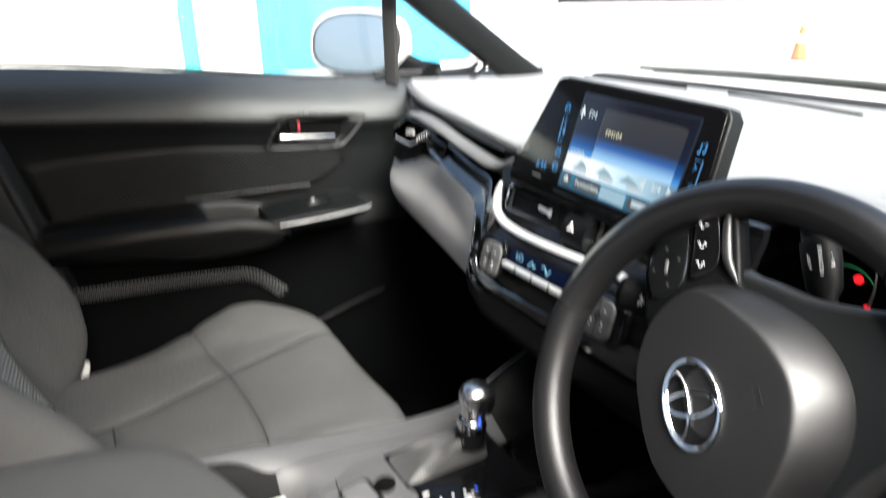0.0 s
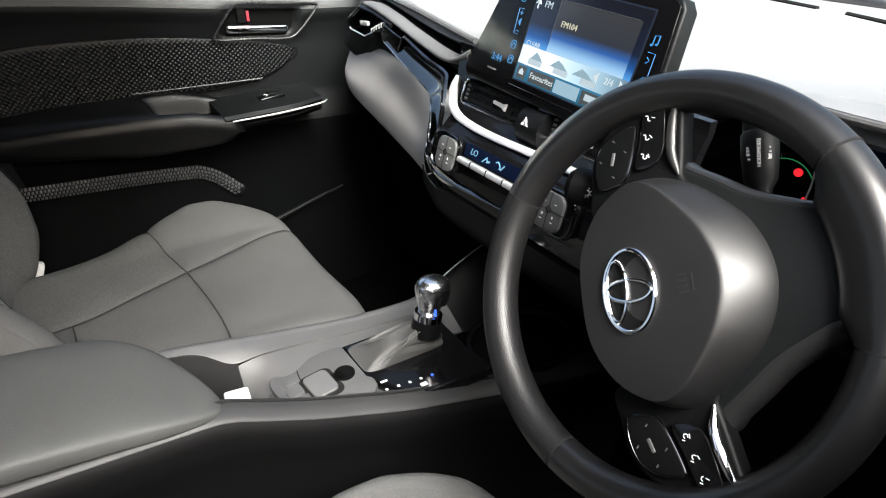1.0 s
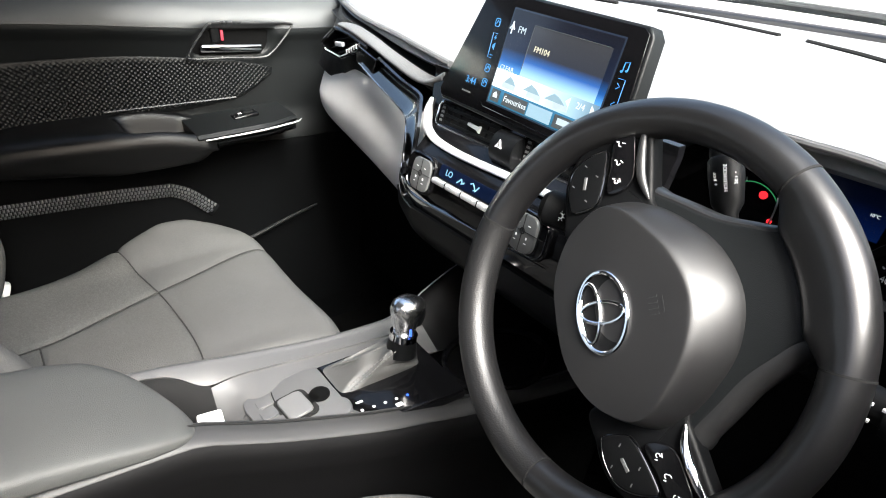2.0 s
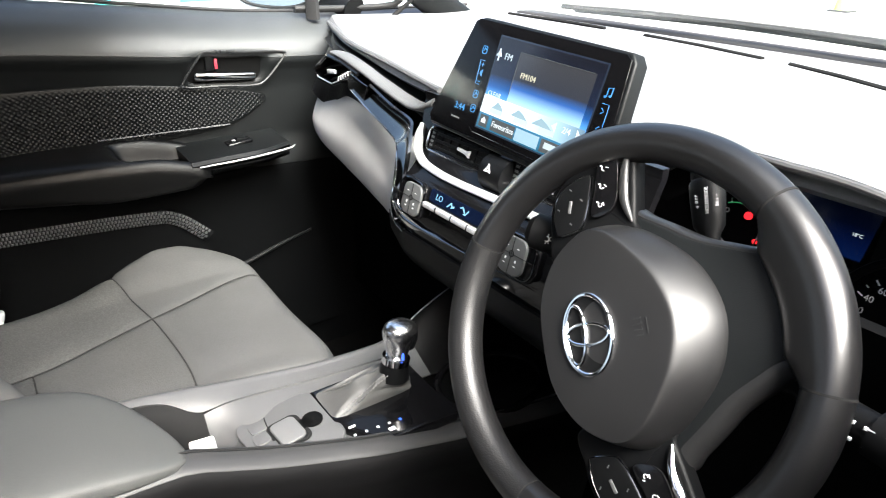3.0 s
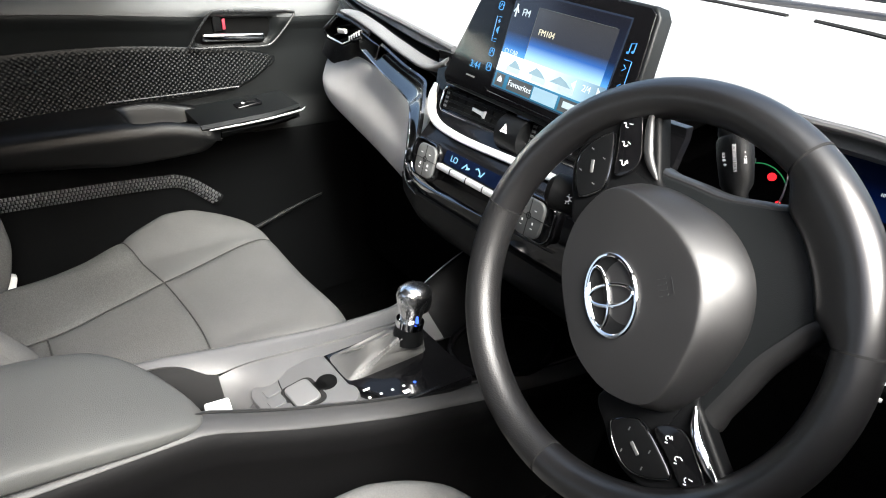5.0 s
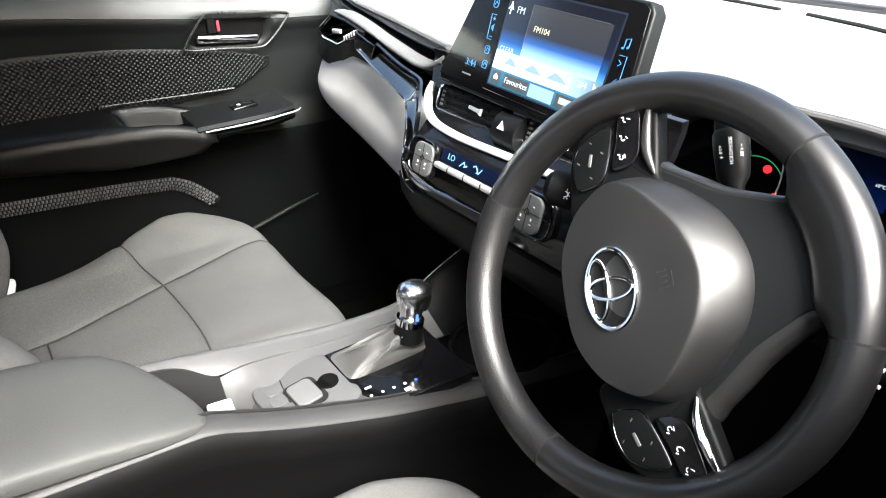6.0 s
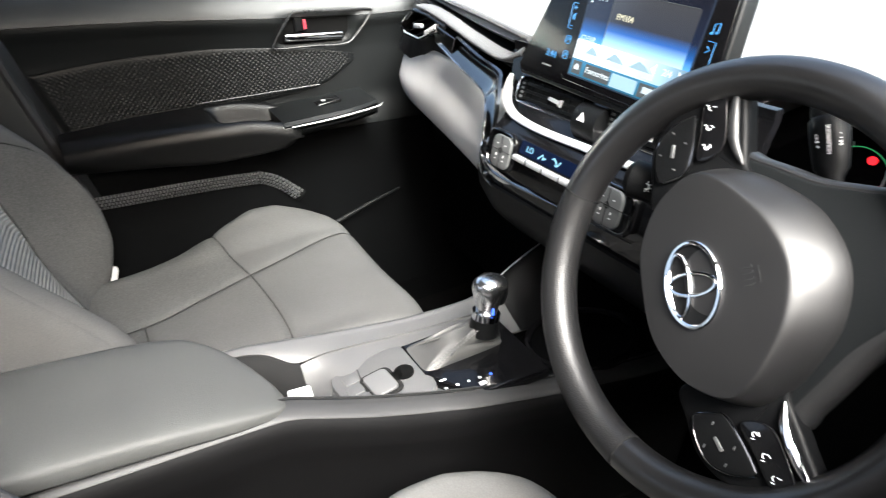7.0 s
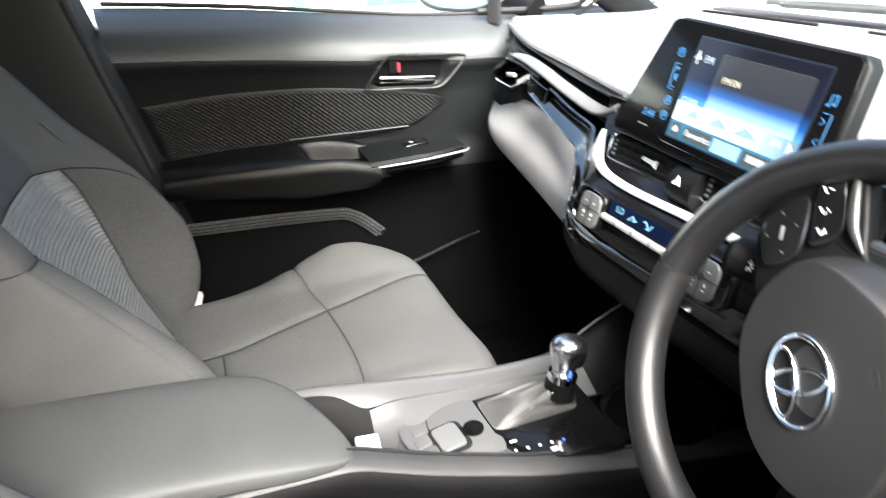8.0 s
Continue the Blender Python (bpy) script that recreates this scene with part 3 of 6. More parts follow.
MF = frame3((-0.945, 0.265, 0.905), (1, 0.55, 0), (0, 0.2, 1))
part("housing", loft(mirror_rings()), PAINT, mir)
part("mirror_glass", slab([(0.126 * math.copysign(abs(math.cos(q))**0.75, math.cos(q)), 0.067 * math.copysign(abs(math.sin(q))**0.75, math.sin(q))) for q in np.linspace(0, 2 * math.pi, 41)[:-1]], 0.0, 0.003, MF), MIRROR, mir)
part("glass_rim", tube([MF @ Vector((0.131 * math.copysign(abs(math.cos(q))**0.75, math.cos(q)), 0.071 * math.copysign(abs(math.sin(q))**0.75, math.sin(q)), 0.001)) for q in np.linspace(0, 2 * math.pi, 41)[:-1]], 0.004, 6, True), RUBBER, mir)
part("foot", tube([(-0.73, 0.36, 0.845), (-0.79, 0.355, 0.850), (-0.86, 0.345, 0.862)], [0.03, 0.026, 0.03], 12, flat=0.7), HARD, mir)

# ---- dashboard ----
dash = thing("dashboard", (-0.2, 0.3, 0.4), "dark grey dashboard with gloss black centre stack", "dashboard")
FRONT = ((-0.72, (0.29, 0.838)), (-0.62, (0.25, 0.833)), (-0.474, (0.214, 0.823)), (-0.15, (0.192, 0.797)), (0.0, (0.2, 0.80)), (0.24, (0.23, 0.81)), (0.74, (0.23, 0.81)))


def dash_top_skin(u, v):
    x = -0.72 + 1.44 * u
    y0, z0 = spline(FRONT, x)
    z1 = 0.828
    y = y0 + (0.80 - y0) * v
    roll = -0.016 * max(0, 1 - v / 0.03)**2
    return (x, y, z0 + (z1 - z0) * min(1, v * 2.2) + roll - 0.01 * max(0, v - 0.8) * 5)


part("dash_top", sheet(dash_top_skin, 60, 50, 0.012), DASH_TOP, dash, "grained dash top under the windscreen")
part("top_edge", tube(path([(-0.66, 0.262, 0.829), (-0.474, 0.212, 0.817), (-0.32, 0.20, 0.806), (-0.15, 0.189, 0.791)], 30), 0.005, 8), CONSOLE, dash)
part("end_gap", tube(path([(-0.695, 0.50, 0.868), (-0.70, 0.47, 0.845), (-0.70, 0.44, 0.826)], 10), 0.005, 8), SEAM, dash, "dark gap between dash top and pillar")


def groove_skin(u, v):
    a = path([(-0.66, 0.27, 0.822), (-0.474, 0.215, 0.814), (-0.15, 0.192, 0.788)], 21)[round(20 * u)]
    b = path([(-0.66, 0.25, 0.80), (-0.46, 0.185, 0.798), (-0.17, 0.18, 0.745)], 21)[round(20 * u)]
    q = a.lerp(b, v)
    q.y += 0.03 * math.sin(math.pi * v)
    return q


part("groove", sheet(groove_skin, 20, 8, 0.004), HARD, dash)
LIP_U = path([(-0.47, 0.186, 0.806), (-0.415, 0.182, 0.808), (-0.352, 0.182, 0.798), (-0.288, 0.182, 0.784), (-0.181, 0.184, 0.767), (-0.138, 0.190, 0.789)], 31)
LIP_L = path([(-0.463, 0.168, 0.800), (-0.40, 0.162, 0.794), (-0.333, 0.160, 0.783), (-0.243, 0.160, 0.763), (-0.186, 0.160, 0.756), (-0.140, 0.166, 0.768)], 31)


def ledge_skin(u, v):
    k = round(30 * u)
    q = LIP_U[k].lerp(LIP_L[k], v)
    return q + Vector((0, -0.010, 0.003)) * math.sin(math.pi * min(1, v * 1.05)) + Vector((0, 0.02, -0.004)) * max(0, v - 0.85) / 0.15


part("ledge", sheet(ledge_skin, 30, 14, 0.004), LEDGE, dash, "soft grey ledge under the dash top")

PAD_TOP = ((-0.655, 0.705), (-0.64, 0.724), (-0.61, 0.728), (-0.585, 0.724), (-0.57, 0.723), (-0.537, 0.718), (-0.507, 0.724), (-0.436, 0.746), (-0.405, 0.749), (-0.36, 0.745), (-0.298, 0.729), (-0.236, 0.711), (-0.20, 0.703), (-0.165, 0.694))
PAD_Y = ((-0.68, 0.23), (-0.60, 0.188), (-0.56, 0.166), (-0.50, 0.156), (-0.35, 0.150), (-0.24, 0.143), (-0.18, 0.132), (-0.150, 0.122))


def pad_skin(u, v):
    x = -0.655 + 0.488 * u
    zt = spline(PAD_TOP, x)
    zc = 0.548 + (-0.167 - x) * 0.20
    k = spline(((0, (0.044, 0.0)), (0.04, (0.032, 0.012)), (0.12, (0.022, 0.12)), (0.28, (0.010, 0.36)), (0.45, (0.0, 0.66)), (0.6, (0.004, 0.90)), (0.75, (0.030, 1.08)), (0.88, (0.09, 1.18)), (1, (0.18, 1.22))), v)
    return (x, spline(PAD_Y, x) + k[0] + 0.022 * max(0, 1 - u / 0.12)**2, zt + (zc - zt) * k[1])


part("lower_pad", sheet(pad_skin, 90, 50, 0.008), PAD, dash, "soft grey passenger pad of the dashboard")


def glovebox_skin(u, v):
    x = -0.70 + 0.56 * u
    return (x, 0.27 + 0.04 * v + 0.02 * math.sin(math.pi * v), 0.60 - 0.40 * v)


part("glovebox_lid", sheet(glovebox_skin, 14, 12, 0.01), SHADE, dash, "black glovebox lid, its shade put into the colour")

# dark chrome trim that runs from the door vent down beside the centre stack
TRIM = mat("dark_chrome", (0.16, 0.165, 0.17), 0.12, metal=1.0, depth=0.0, wear=0.04)
TR_OUT = path([(-0.355, 0.147, 0.759), (-0.28, 0.145, 0.734), (-0.199, 0.135, 0.717), (-0.160, 0.118, 0.712), (-0.139, 0.104, 0.700), (-0.127, 0.094, 0.685), (-0.120, 0.086, 0.665), (-0.118, 0.081, 0.640), (-0.111, 0.082, 0.619), (-0.08, 0.086, 0.604)], 41)
TR_IN = path([(-0.297, 0.150, 0.777), (-0.227, 0.150, 0.757), (-0.166, 0.144, 0.750), (-0.138, 0.128, 0.744), (-0.113, 0.108, 0.722), (-0.104, 0.097, 0.702), (-0.101, 0.087, 0.675), (-0.102, 0.082, 0.645), (-0.098, 0.082, 0.628), (-0.07, 0.085, 0.615)], 41)


def trim_skin(u, v):
    k = round(40 * u)
    q = TR_OUT[k].lerp(TR_IN[k], v)
    q.y += 0.008 * math.sin(math.pi * v)
    return q


part("trim_strip", sheet(trim_skin, 40, 10, 0.004), TRIM, dash, "polished dark chrome trim strip")
part("trim_line", tube(TR_OUT, 0.0014, 8), CHROME, dash)


def fascia_y(z):
    return spline(((0.56, 0.135), (0.585, 0.105), (0.61, 0.088), (0.65, 0.086), (0.685, 0.094), (0.705, 0.118), (0.725, 0.145), (0.78, 0.172)), z)


def fascia_skin(u, v):
    z = 0.79 - 0.182 * v
    xl = spline(((0.60, -0.06), (0.62, -0.099), (0.645, -0.104), (0.69, -0.104), (0.715, -0.115), (0.745, -0.148), (0.79, -0.165)), z)
    x = xl + (0.27 - xl) * u
    return (x, fascia_y(z), z)


part("center_fascia", sheet(fascia_skin, 40, 50, 0.01), GLOSS, dash, "gloss black centre stack")


def on_stack(x, z, lift=0.0):
    return Vector((x, fascia_y(z) - lift, z))


ARC = [(-0.146, 0.748), (-0.143, 0.733), (-0.128, 0.7185), (-0.095, 0.7095), (-0.057, 0.706), (-0.004, 0.705), (0.085, 0.7065), (0.2, 0.708)]
part("silver_arc", tube([on_stack(p.x, p.y, 0.003) for p in path([(a, b, 0) for a, b in ARC], 50)], [0.0025 + 0.0045 * min(1, k / 9) for k in range(50)], 10, flat=0.6), SATIN, dash, "bright satin silver arc under the centre vents")

# centre vents
SLOPE = (0, 0.35, 1)
for vx, w in ((-0.045, 0.140), (0.135, 0.135)):
    vf = frame3(on_stack(vx, 0.7345, 0.003), (1, 0, 0), SLOPE)
    vent = part("centre_vent", slab(round_rect(w, 0.036, 0.009), -0.004, 0.0, vf), SEAM, dash, "black centre air vent")
    part("vent_rim", tube([vf @ Vector((a, b, 0.002)) for a, b in round_rect(w, 0.037, 0.010, 6)], 0.0028, 8, True), GLOSS, vent)
    part("vent_chrome", tube([vf @ Vector((a, b, 0.0045)) for a, b in round_rect(w - 0.004, 0.033, 0.009, 6)[8:22]], 0.0017, 6), CHROME, vent)
    for k in range(3):
        part("vent_slat", box((w - 0.014, 0.004, 0.0012), at(vf, 0.004, -0.010 + 0.010 * k, 0.002), 0.0004), HARD, vent)
    for k in range(5):
        part("vent_fin", box((0.001, 0.03, 0.002), at(vf, -w / 2 + 0.03 + 0.02 * k, 0.0, 0.001)), HARD, vent)
    part("vent_tab", slab([(-0.014, -0.0022), (0.006, -0.0025), (0.012, -0.005), (0.012, 0.005), (0.006, 0.0025), (-0.014, 0.0022)], 0.003, 0.007, at(vf, 0.018 if vx < 0 else 0.0, 0.0, 0.0, -4), 0.001), SATIN, vent)
    vw = part("vent_wheel", box((0.010, 0.026, 0.004), at(vf, -w / 2 + 0.012, 0.0, 0.002), 0.001), HARD, vent)
    for k in range(4):
        part("wheel_ridge", box((0.006, 0.003, 0.002), at(vf, -w / 2 + 0.012, -0.009 + 0.006 * k, 0.004)), BUTTON, vw)

hf = frame3(on_stack(0.052, 0.727, 0.004), (1, 0, 0), SLOPE)
haz = part("hazard_switch", loft([[hf @ Vector((0.021 * c, 0.022 * math.sin(a) * (1 if abs(c) < 0.99 else 0.96), 0.004 + 0.016 * max(0.0, math.cos(a)))) for a in np.linspace(-1.5, 1.5, 15)] + [hf @ Vector((0.021 * c, 0.0, -0.006))] for c in (-1, -0.96, 0.96, 1)]), HARD, dash, "black drum-shaped hazard light switch")
hm = hf @ Matrix.Translation((-0.004, 0.003, 0.0202))
part("hazard_mark", join([tube([hm @ Vector((0.0062 * s * math.cos(a), 0.0062 * s * math.sin(a), 0)) for a in (math.pi / 2, math.pi * 7 / 6, math.pi * 11 / 6)], 0.0011, 6, True) for s in (1.0, 0.5)]), MARK, haz)

# climate controls
LEAN_C = (0, 0.42, 1)
cm0 = frame3(on_stack(0.046, 0.6855, 0.002), (1, 0, 0), LEAN_C)
cl = part("climate_display", slab(round_rect(0.150, 0.017, 0.003), 0.0, 0.002, cm0), CLIMATE_BACK, dash, "blue climate display")
cm = at(cm0, 0, 0, 0.0022)
words("climate_text", "LO", 0.0115, at(cm, -0.054, 0.0), CLIMATE_BLUE, cl)
words("climate_text", "LO", 0.0115, at(cm, 0.058, 0.0), CLIMATE_BLUE, cl)
for x0, kinks in ((-0.034, ((0, -0.005), (0.007, 0.002), (0.010, -0.003), (0.014, -0.001))), (-0.008, ((0, 0.002), (0.004, 0.004), (0.008, 0.001), (0.012, -0.004), (0.017, 0.003)))):
    part("fan_symbol", join([tube([cm @ Vector((x0 + a, b, 0)) for a, b in kinks], 0.0010, 6), tube([cm @ Vector((x0 + 0.008 + 0.003 * k, -0.004 + 0.001 * k, 0)) for k in range(3)], 0.0008, 6)]), CLIMATE_BLUE, cl)
bar = part("button_bar", box((0.172, 0.0085, 0.010), frame3(on_stack(0.046, 0.6705, 0.003), (1, 0, 0), (0, 0.3, 1)), 0.003), SATIN, dash, "silver bar of climate buttons")
for k in range(1, 5):
    part("button_gap", box((0.0010, 0.009, 0.011), frame3(on_stack(-0.04 + 0.0344 * k, 0.6705, 0.0035), (1, 0, 0), (0, 0.3, 1))), GLOSS, bar)
for px in (-0.066, 0.159):
    pf = frame3(on_stack(px, 0.6705, 0.002), (1, 0, 0), (0, 0.28, 1))
    cp = part("control_pad", slab(round_rect(0.064, 0.054, 0.016, 6), 0.0, 0.005, pf, 0.002), GLOSS, dash, "square climate control pad")
    part("pad_frame", tube([pf @ Vector((a, b, 0.005)) for a, b in round_rect(0.058, 0.048, 0.015, 6)], 0.0016, 6, True), TRIM, cp)
    pm = at(pf, 0.006 if px < 0 else -0.006, -0.001, 0.005)
    part("button", slab(round_rect(0.042, 0.044, 0.011, 5), 0.0, 0.004, pm, 0.0015), BUTTON, cp)
    part("button_cross", join([box((0.060, 0.0005, 0.0008), at(pm, -0.004 if px < 0 else 0.004, 0.002, 0.0042)), box((0.0005, 0.044, 0.0008), at(pm, 0, 0, 0.0042)), tube([pm @ Vector((0.0035 * math.cos(a), 0.002 + 0.0035 * math.sin(a), 0.0042)) for a in np.linspace(0, 6.28, 13)[:-1]], 0.0006, 6, True)]), SEAM, cp)
    for bx, by in ((-0.009, 0.010), (0.009, 0.010), (-0.009, -0.011), (0.009, -0.011)):
        part("button_mark", box((0.0035, 0.0009, 0.0006), at(pm, bx, by, 0.0043)), MARK, cp)
    for bx in (-0.008, 0.009):
        part("button_lamp", box((0.002, 0.003, 0.0006), at(pm, bx, -0.005, 0.0043)), MARK, cp)
part("lower_chrome", tube([on_stack(p.x, p.z, 0.002) for p in path([(-0.112, 0, 0.652), (-0.10, 0, 0.637), (-0.06, 0, 0.632), (0.0, 0, 0.633), (0.05, 0, 0.634), (0.19, 0, 0.64)], 40)], [0.0035 * math.sin(math.pi * min(1, 0.15 + k / 39)) + 0.0006 for k in range(40)], 8, flat=0.6), TRIM, dash, "thin bright line under the climate panel")
# Chrome sheet added to draw the gloss reflection low on the fascia.
part("lower_glint", sheet(lambda u, v: on_stack(-0.122 + 0.10 * u, 0.652 - 0.020 * u**0.6 - (0.016 * math.sin(math.pi * min(1, 0.08 + u))) * v, 0.0035), 20, 6, 0.002), CHROME, dash, "chrome sheet drawing a bright reflection under the control pad")


def under_stack_skin(u, v):
    x = -0.155 + 0.425 * u
    y, z = spline(((0, (0.092, 0.612)), (0.12, (0.094, 0.585)), (0.3, (0.125, 0.545)), (0.6, (0.20, 0.48)), (1, (0.36, 0.36))), v)
    return (x, y + 0.12 * max(0, 0.15 - u), z + 0.06 * max(0, 0.12 - u))


part("lower_fascia", sheet(under_stack_skin, 24, 24, 0.01), HARD, dash)

# left air vent by the door
VENT_O = ((-0.516, 0.768), (-0.459, 0.800), (-0.405, 0.797), (-0.346, 0.786), (-0.362, 0.776), (-0.41, 0.763), (-0.444, 0.751), (-0.505, 0.755))


def vent_loop(k, n=6, dy=0.0):
    """The vent's six-sided outline, its corners eased, k times its size."""
    out = []
    m = len(VENT_O)
    cx, cz = -0.432, 0.776
    for a in range(m):
        p, q, r = VENT_O[a - 1], VENT_O[a], VENT_O[(a + 1) % m]
        for f in (0.22, 0.08, 0.0, -0.08, -0.22):
            w = p if f > 0 else r
            x, z = q[0] + (w[0] - q[0]) * abs(f), q[1] + (w[1] - q[1]) * abs(f)
            out.append(Vector((cx + (x - cx) * k, 0.158 + dy, cz + (z - cz) * k)))
    return out


lv = part("door_vent", loft([vent_loop(1.0, dy=0.0), vent_loop(0.96, dy=0.006), vent_loop(0.9, dy=0.03)], caps=False), GLOSS, dash, "black six-sided side air vent beside the door")
part("vent_back", loft([vent_loop(0.92, dy=0.03), vent_loop(0.92, dy=0.034)]), RECESS, lv)
part("vent_rim", tube(vent_loop(1.0), 0.0034, 8, True), GLOSS, lv)
part("vent_chrome", tube(vent_loop(0.93, dy=-0.002)[20:40], 0.0016, 6), SATIN, lv)
for k in range(3):
    part("vent_slat", box((0.12 - 0.02 * abs(k - 1), 0.016, 0.0016), Matrix.Translation((-0.436, 0.172, 0.764 + 0.012 * k)) @ Matrix.Rotation(radians(-14), 4, 'Y') @ Matrix.Rotation(radians(20), 4, 'X')), HARD, lv)
part("vent_tab", box((0.030, 0.006, 0.008), Matrix.Translation((-0.437, 0.154, 0.776)) @ Matrix.Rotation(radians(-6), 4, 'Y'), 0.002), SATIN, lv)
vw2 = part("vent_wheel", box((0.05, 0.008, 0.007), Matrix.Translation((-0.385, 0.154, 0.776)) @ Matrix.Rotation(radians(-22), 4, 'Y'), 0.002), HARD, lv)
for k in range(5):
    part("wheel_ridge", box((0.0028, 0.009, 0.0075), Matrix.Translation((-0.403 + 0.009 * k, 0.153, 0.7695 + 0.0036 * k))), SATIN, vw2)
part("wing_panel", slab([(-0.367, 0.759), (-0.315, 0.745), (-0.30, 0.774), (-0.322, 0.778), (-0.356, 0.786), (-0.368, 0.775)], -0.003, 0.0, Matrix(((1, 0, 0, 0), (0, 0, -1, 0.149), (0, 1, 0, 0), (0, 0, 0, 1))), 0.001), TRIM, dash, "dark polished wing beside the vent")


def vent_cheek(u, v):
    a = path([(-0.68, 0.24, 0.68), (-0.60, 0.175, 0.71), (-0.53, 0.165, 0.70), (-0.47, 0.162, 0.715), (-0.41, 0.158, 0.735), (-0.30, 0.160, 0.72)], 31)[round(30 * u)]
    b = path([(-0.68, 0.27, 0.82), (-0.58, 0.22, 0.815), (-0.50, 0.185, 0.812), (-0.45, 0.178, 0.805), (-0.40, 0.17, 0.790), (-0.26, 0.168, 0.766)], 31)[round(30 * u)]
    q = a.lerp(b, v)
    q.y += 0.012
    return q


part("vent_surround", sheet(vent_cheek, 30, 8, 0.006), HARD, dash)

# ---- touch screen ----
SO = Vector((-0.04, 0.18, 0.903))
SM = frame3(SO, (0.249, 0, -0.011), (0, 0.04, 0.13))
scr = thing("touch_screen", SO, "black touch screen unit with lit radio display", "screen")


def sp(a, b, lift=0.0):
    """A matrix on the screen's face, a to the right of and b below its upper corner."""
    return SM @ Matrix.Translation((a, -b, lift))


hous = [(-0.016, -0.004), (0.0, 0.004), (0.244, 0.004), (0.2525, -0.006), (0.2575, -0.075), (0.2550, -0.145), (0.20, -0.150), (-0.052, -0.150), (-0.062, -0.140)]
part("housing", slab(hous, -0.022, -0.002, SM, 0.003), SOFT, scr)
face = [(-0.012, -0.003), (-0.004, 0.001), (0.240, 0.001), (0.2485, -0.004), (0.2545, -0.075), (0.252, -0.142), (-0.05, -0.146), (-0.056, -0.138)]
part("glass_face", slab(face, -0.002, 0.001, SM, 0.0008), FACE, scr, "gloss black glass face")
lcd = part("display", slab([(0.044, -0.012), (0.224, -0.012), (0.224, -0.130), (0.044, -0.130)], 0.001, 0.0014, SM), LCD_DARK, scr, "lit radio display")
LCD_SKY = glow("lcd_sky_light", (0.5, 0.75, 0.92), 0.95)
LCD_HILL = glow("lcd_hill_light", (0.45, 0.66, 0.78), 0.9)


def lcd_quad(name, a0, b0, a1, b1, material, lift=0.0016, skew=0.0):
    bm = bmesh.new()
    vs = [bm.verts.new(SM @ Vector(p)) for p in ((a0, -b1, lift), (a1, -b1, lift), (a1 + skew, -b0, lift), (a0 + skew, -b0, lift))]
    f = bm.faces.new(vs)
    uv = bm.loops.layers.uv.new("UVMap")
    for lp, c in zip(f.loops, ((0, 0), (1, 0), (1, 1), (0, 1))):
        lp[uv].uv = c
    return part(name, bm, material, lcd)


lcd_quad("wallpaper", 0.046, 0.014, 0.222, 0.128, LCD_BAND)
lcd_quad("art_panel", 0.088, 0.026, 0.212, 0.090, LCD_ART, 0.0018)
part("art_edge", join([tube([SM @ Vector((0.088, -0.078, 0.002)), SM @ Vector((0.088, -0.026, 0.002))], 0.0004, 5), tube([SM @ Vector((0.088, -0.026, 0.002)), SM @ Vector((0.208, -0.026, 0.002))], 0.0004, 5)]), LCD_GREY, lcd)
lcd_quad("preset_strip", 0.046, 0.086, 0.222, 0.1085, LCD_STRIP, 0.0021)
part("hill_symbol", join([slab([(a0, -0.0995), (a0 + w, -0.0995), (a0 + 0.72 * w, -0.094), (a0 + 0.4 * w, -0.0905), (a0 + 0.2 * w, -0.095)], 0.0022, 0.0024, SM) for a0, w in ((0.066, 0.022), (0.102, 0.03), (0.140, 0.034))]), LCD_HILL, lcd)
for k in range(3):
    lcd_quad("preset_key", 0.064 + 0.046 * k, 0.0995, 0.088 + 0.046 * k, 0.106, LCD_WHITE, 0.0025)
for a0, a1, m_ in ((0.050, 0.066, LCD_GREY), (0.073, 0.117, LCD_GREY), (0.119, 0.160, LCD_SKY), (0.164, 0.20, LCD_GREY), (0.203, 0.222, LCD_CYAN)):
    lcd_quad("soft_key", a0, 0.111, a1, 0.126, m_, 0.0022)
lcd_quad("key_glow", 0.170, 0.114, 0.194, 0.121, LCD_WHITE, 0.0025)
part("home_symbol", slab([(0.054, -0.121), (0.062, -0.121), (0.062, -0.117), (0.058, -0.1135), (0.054, -0.117)], 0.0024, 0.0027, SM), ICON_WHITE, lcd)
words("display_text", "FM", 0.0115, sp(0.069, 0.036, 0.002), LCD_WHITE, lcd)
words("display_text", "FM104", 0.0098, sp(0.112, 0.052, 0.0022), LCD_TEXT, lcd)
words("display_text", "CLEAR", 0.0085, sp(0.064, 0.0835, 0.0028), LCD_WHITE, lcd)
words("display_text", "Favourites", 0.010, sp(0.0955, 0.118, 0.0024), ICON_WHITE, lcd)
words("display_text", "2/4", 0.0105, sp(0.196, 0.094, 0.0024), ICON_WHITE, lcd)
for a, s in ((0.176, -1), (0.214, 1)):
    part("arrow", slab([(a - 0.003 * s, -0.088), (a - 0.003 * s, -0.100), (a + 0.004 * s, -0.094)], 0.002, 0.0024, SM), ICON_WHITE, lcd)
part("aerial_symbol", join([tube([SM @ Vector((0.047 + 0.004 * k, -0.031 - 0.008 * abs(1 - k) * 0.8, 0.002)) for k in range(3)], 0.0009, 6), tube([SM @ Vector((0.051, -0.028, 0.002)), SM @ Vector((0.051, -0.043, 0.002))], 0.0009, 6)]), LCD_WHITE, lcd)
words("clock_text", "3:44", 0.0125, sp(0.003, 0.113, 0.0012), ICON_BLUE, scr)


def key_icon(a, b, w=0.0085):
    return tube([SM @ Vector((a + x, -b + y, 0.0012)) for x, y in round_rect(w, w * 1.1, 0.002, 2)], 0.0005, 5, True)


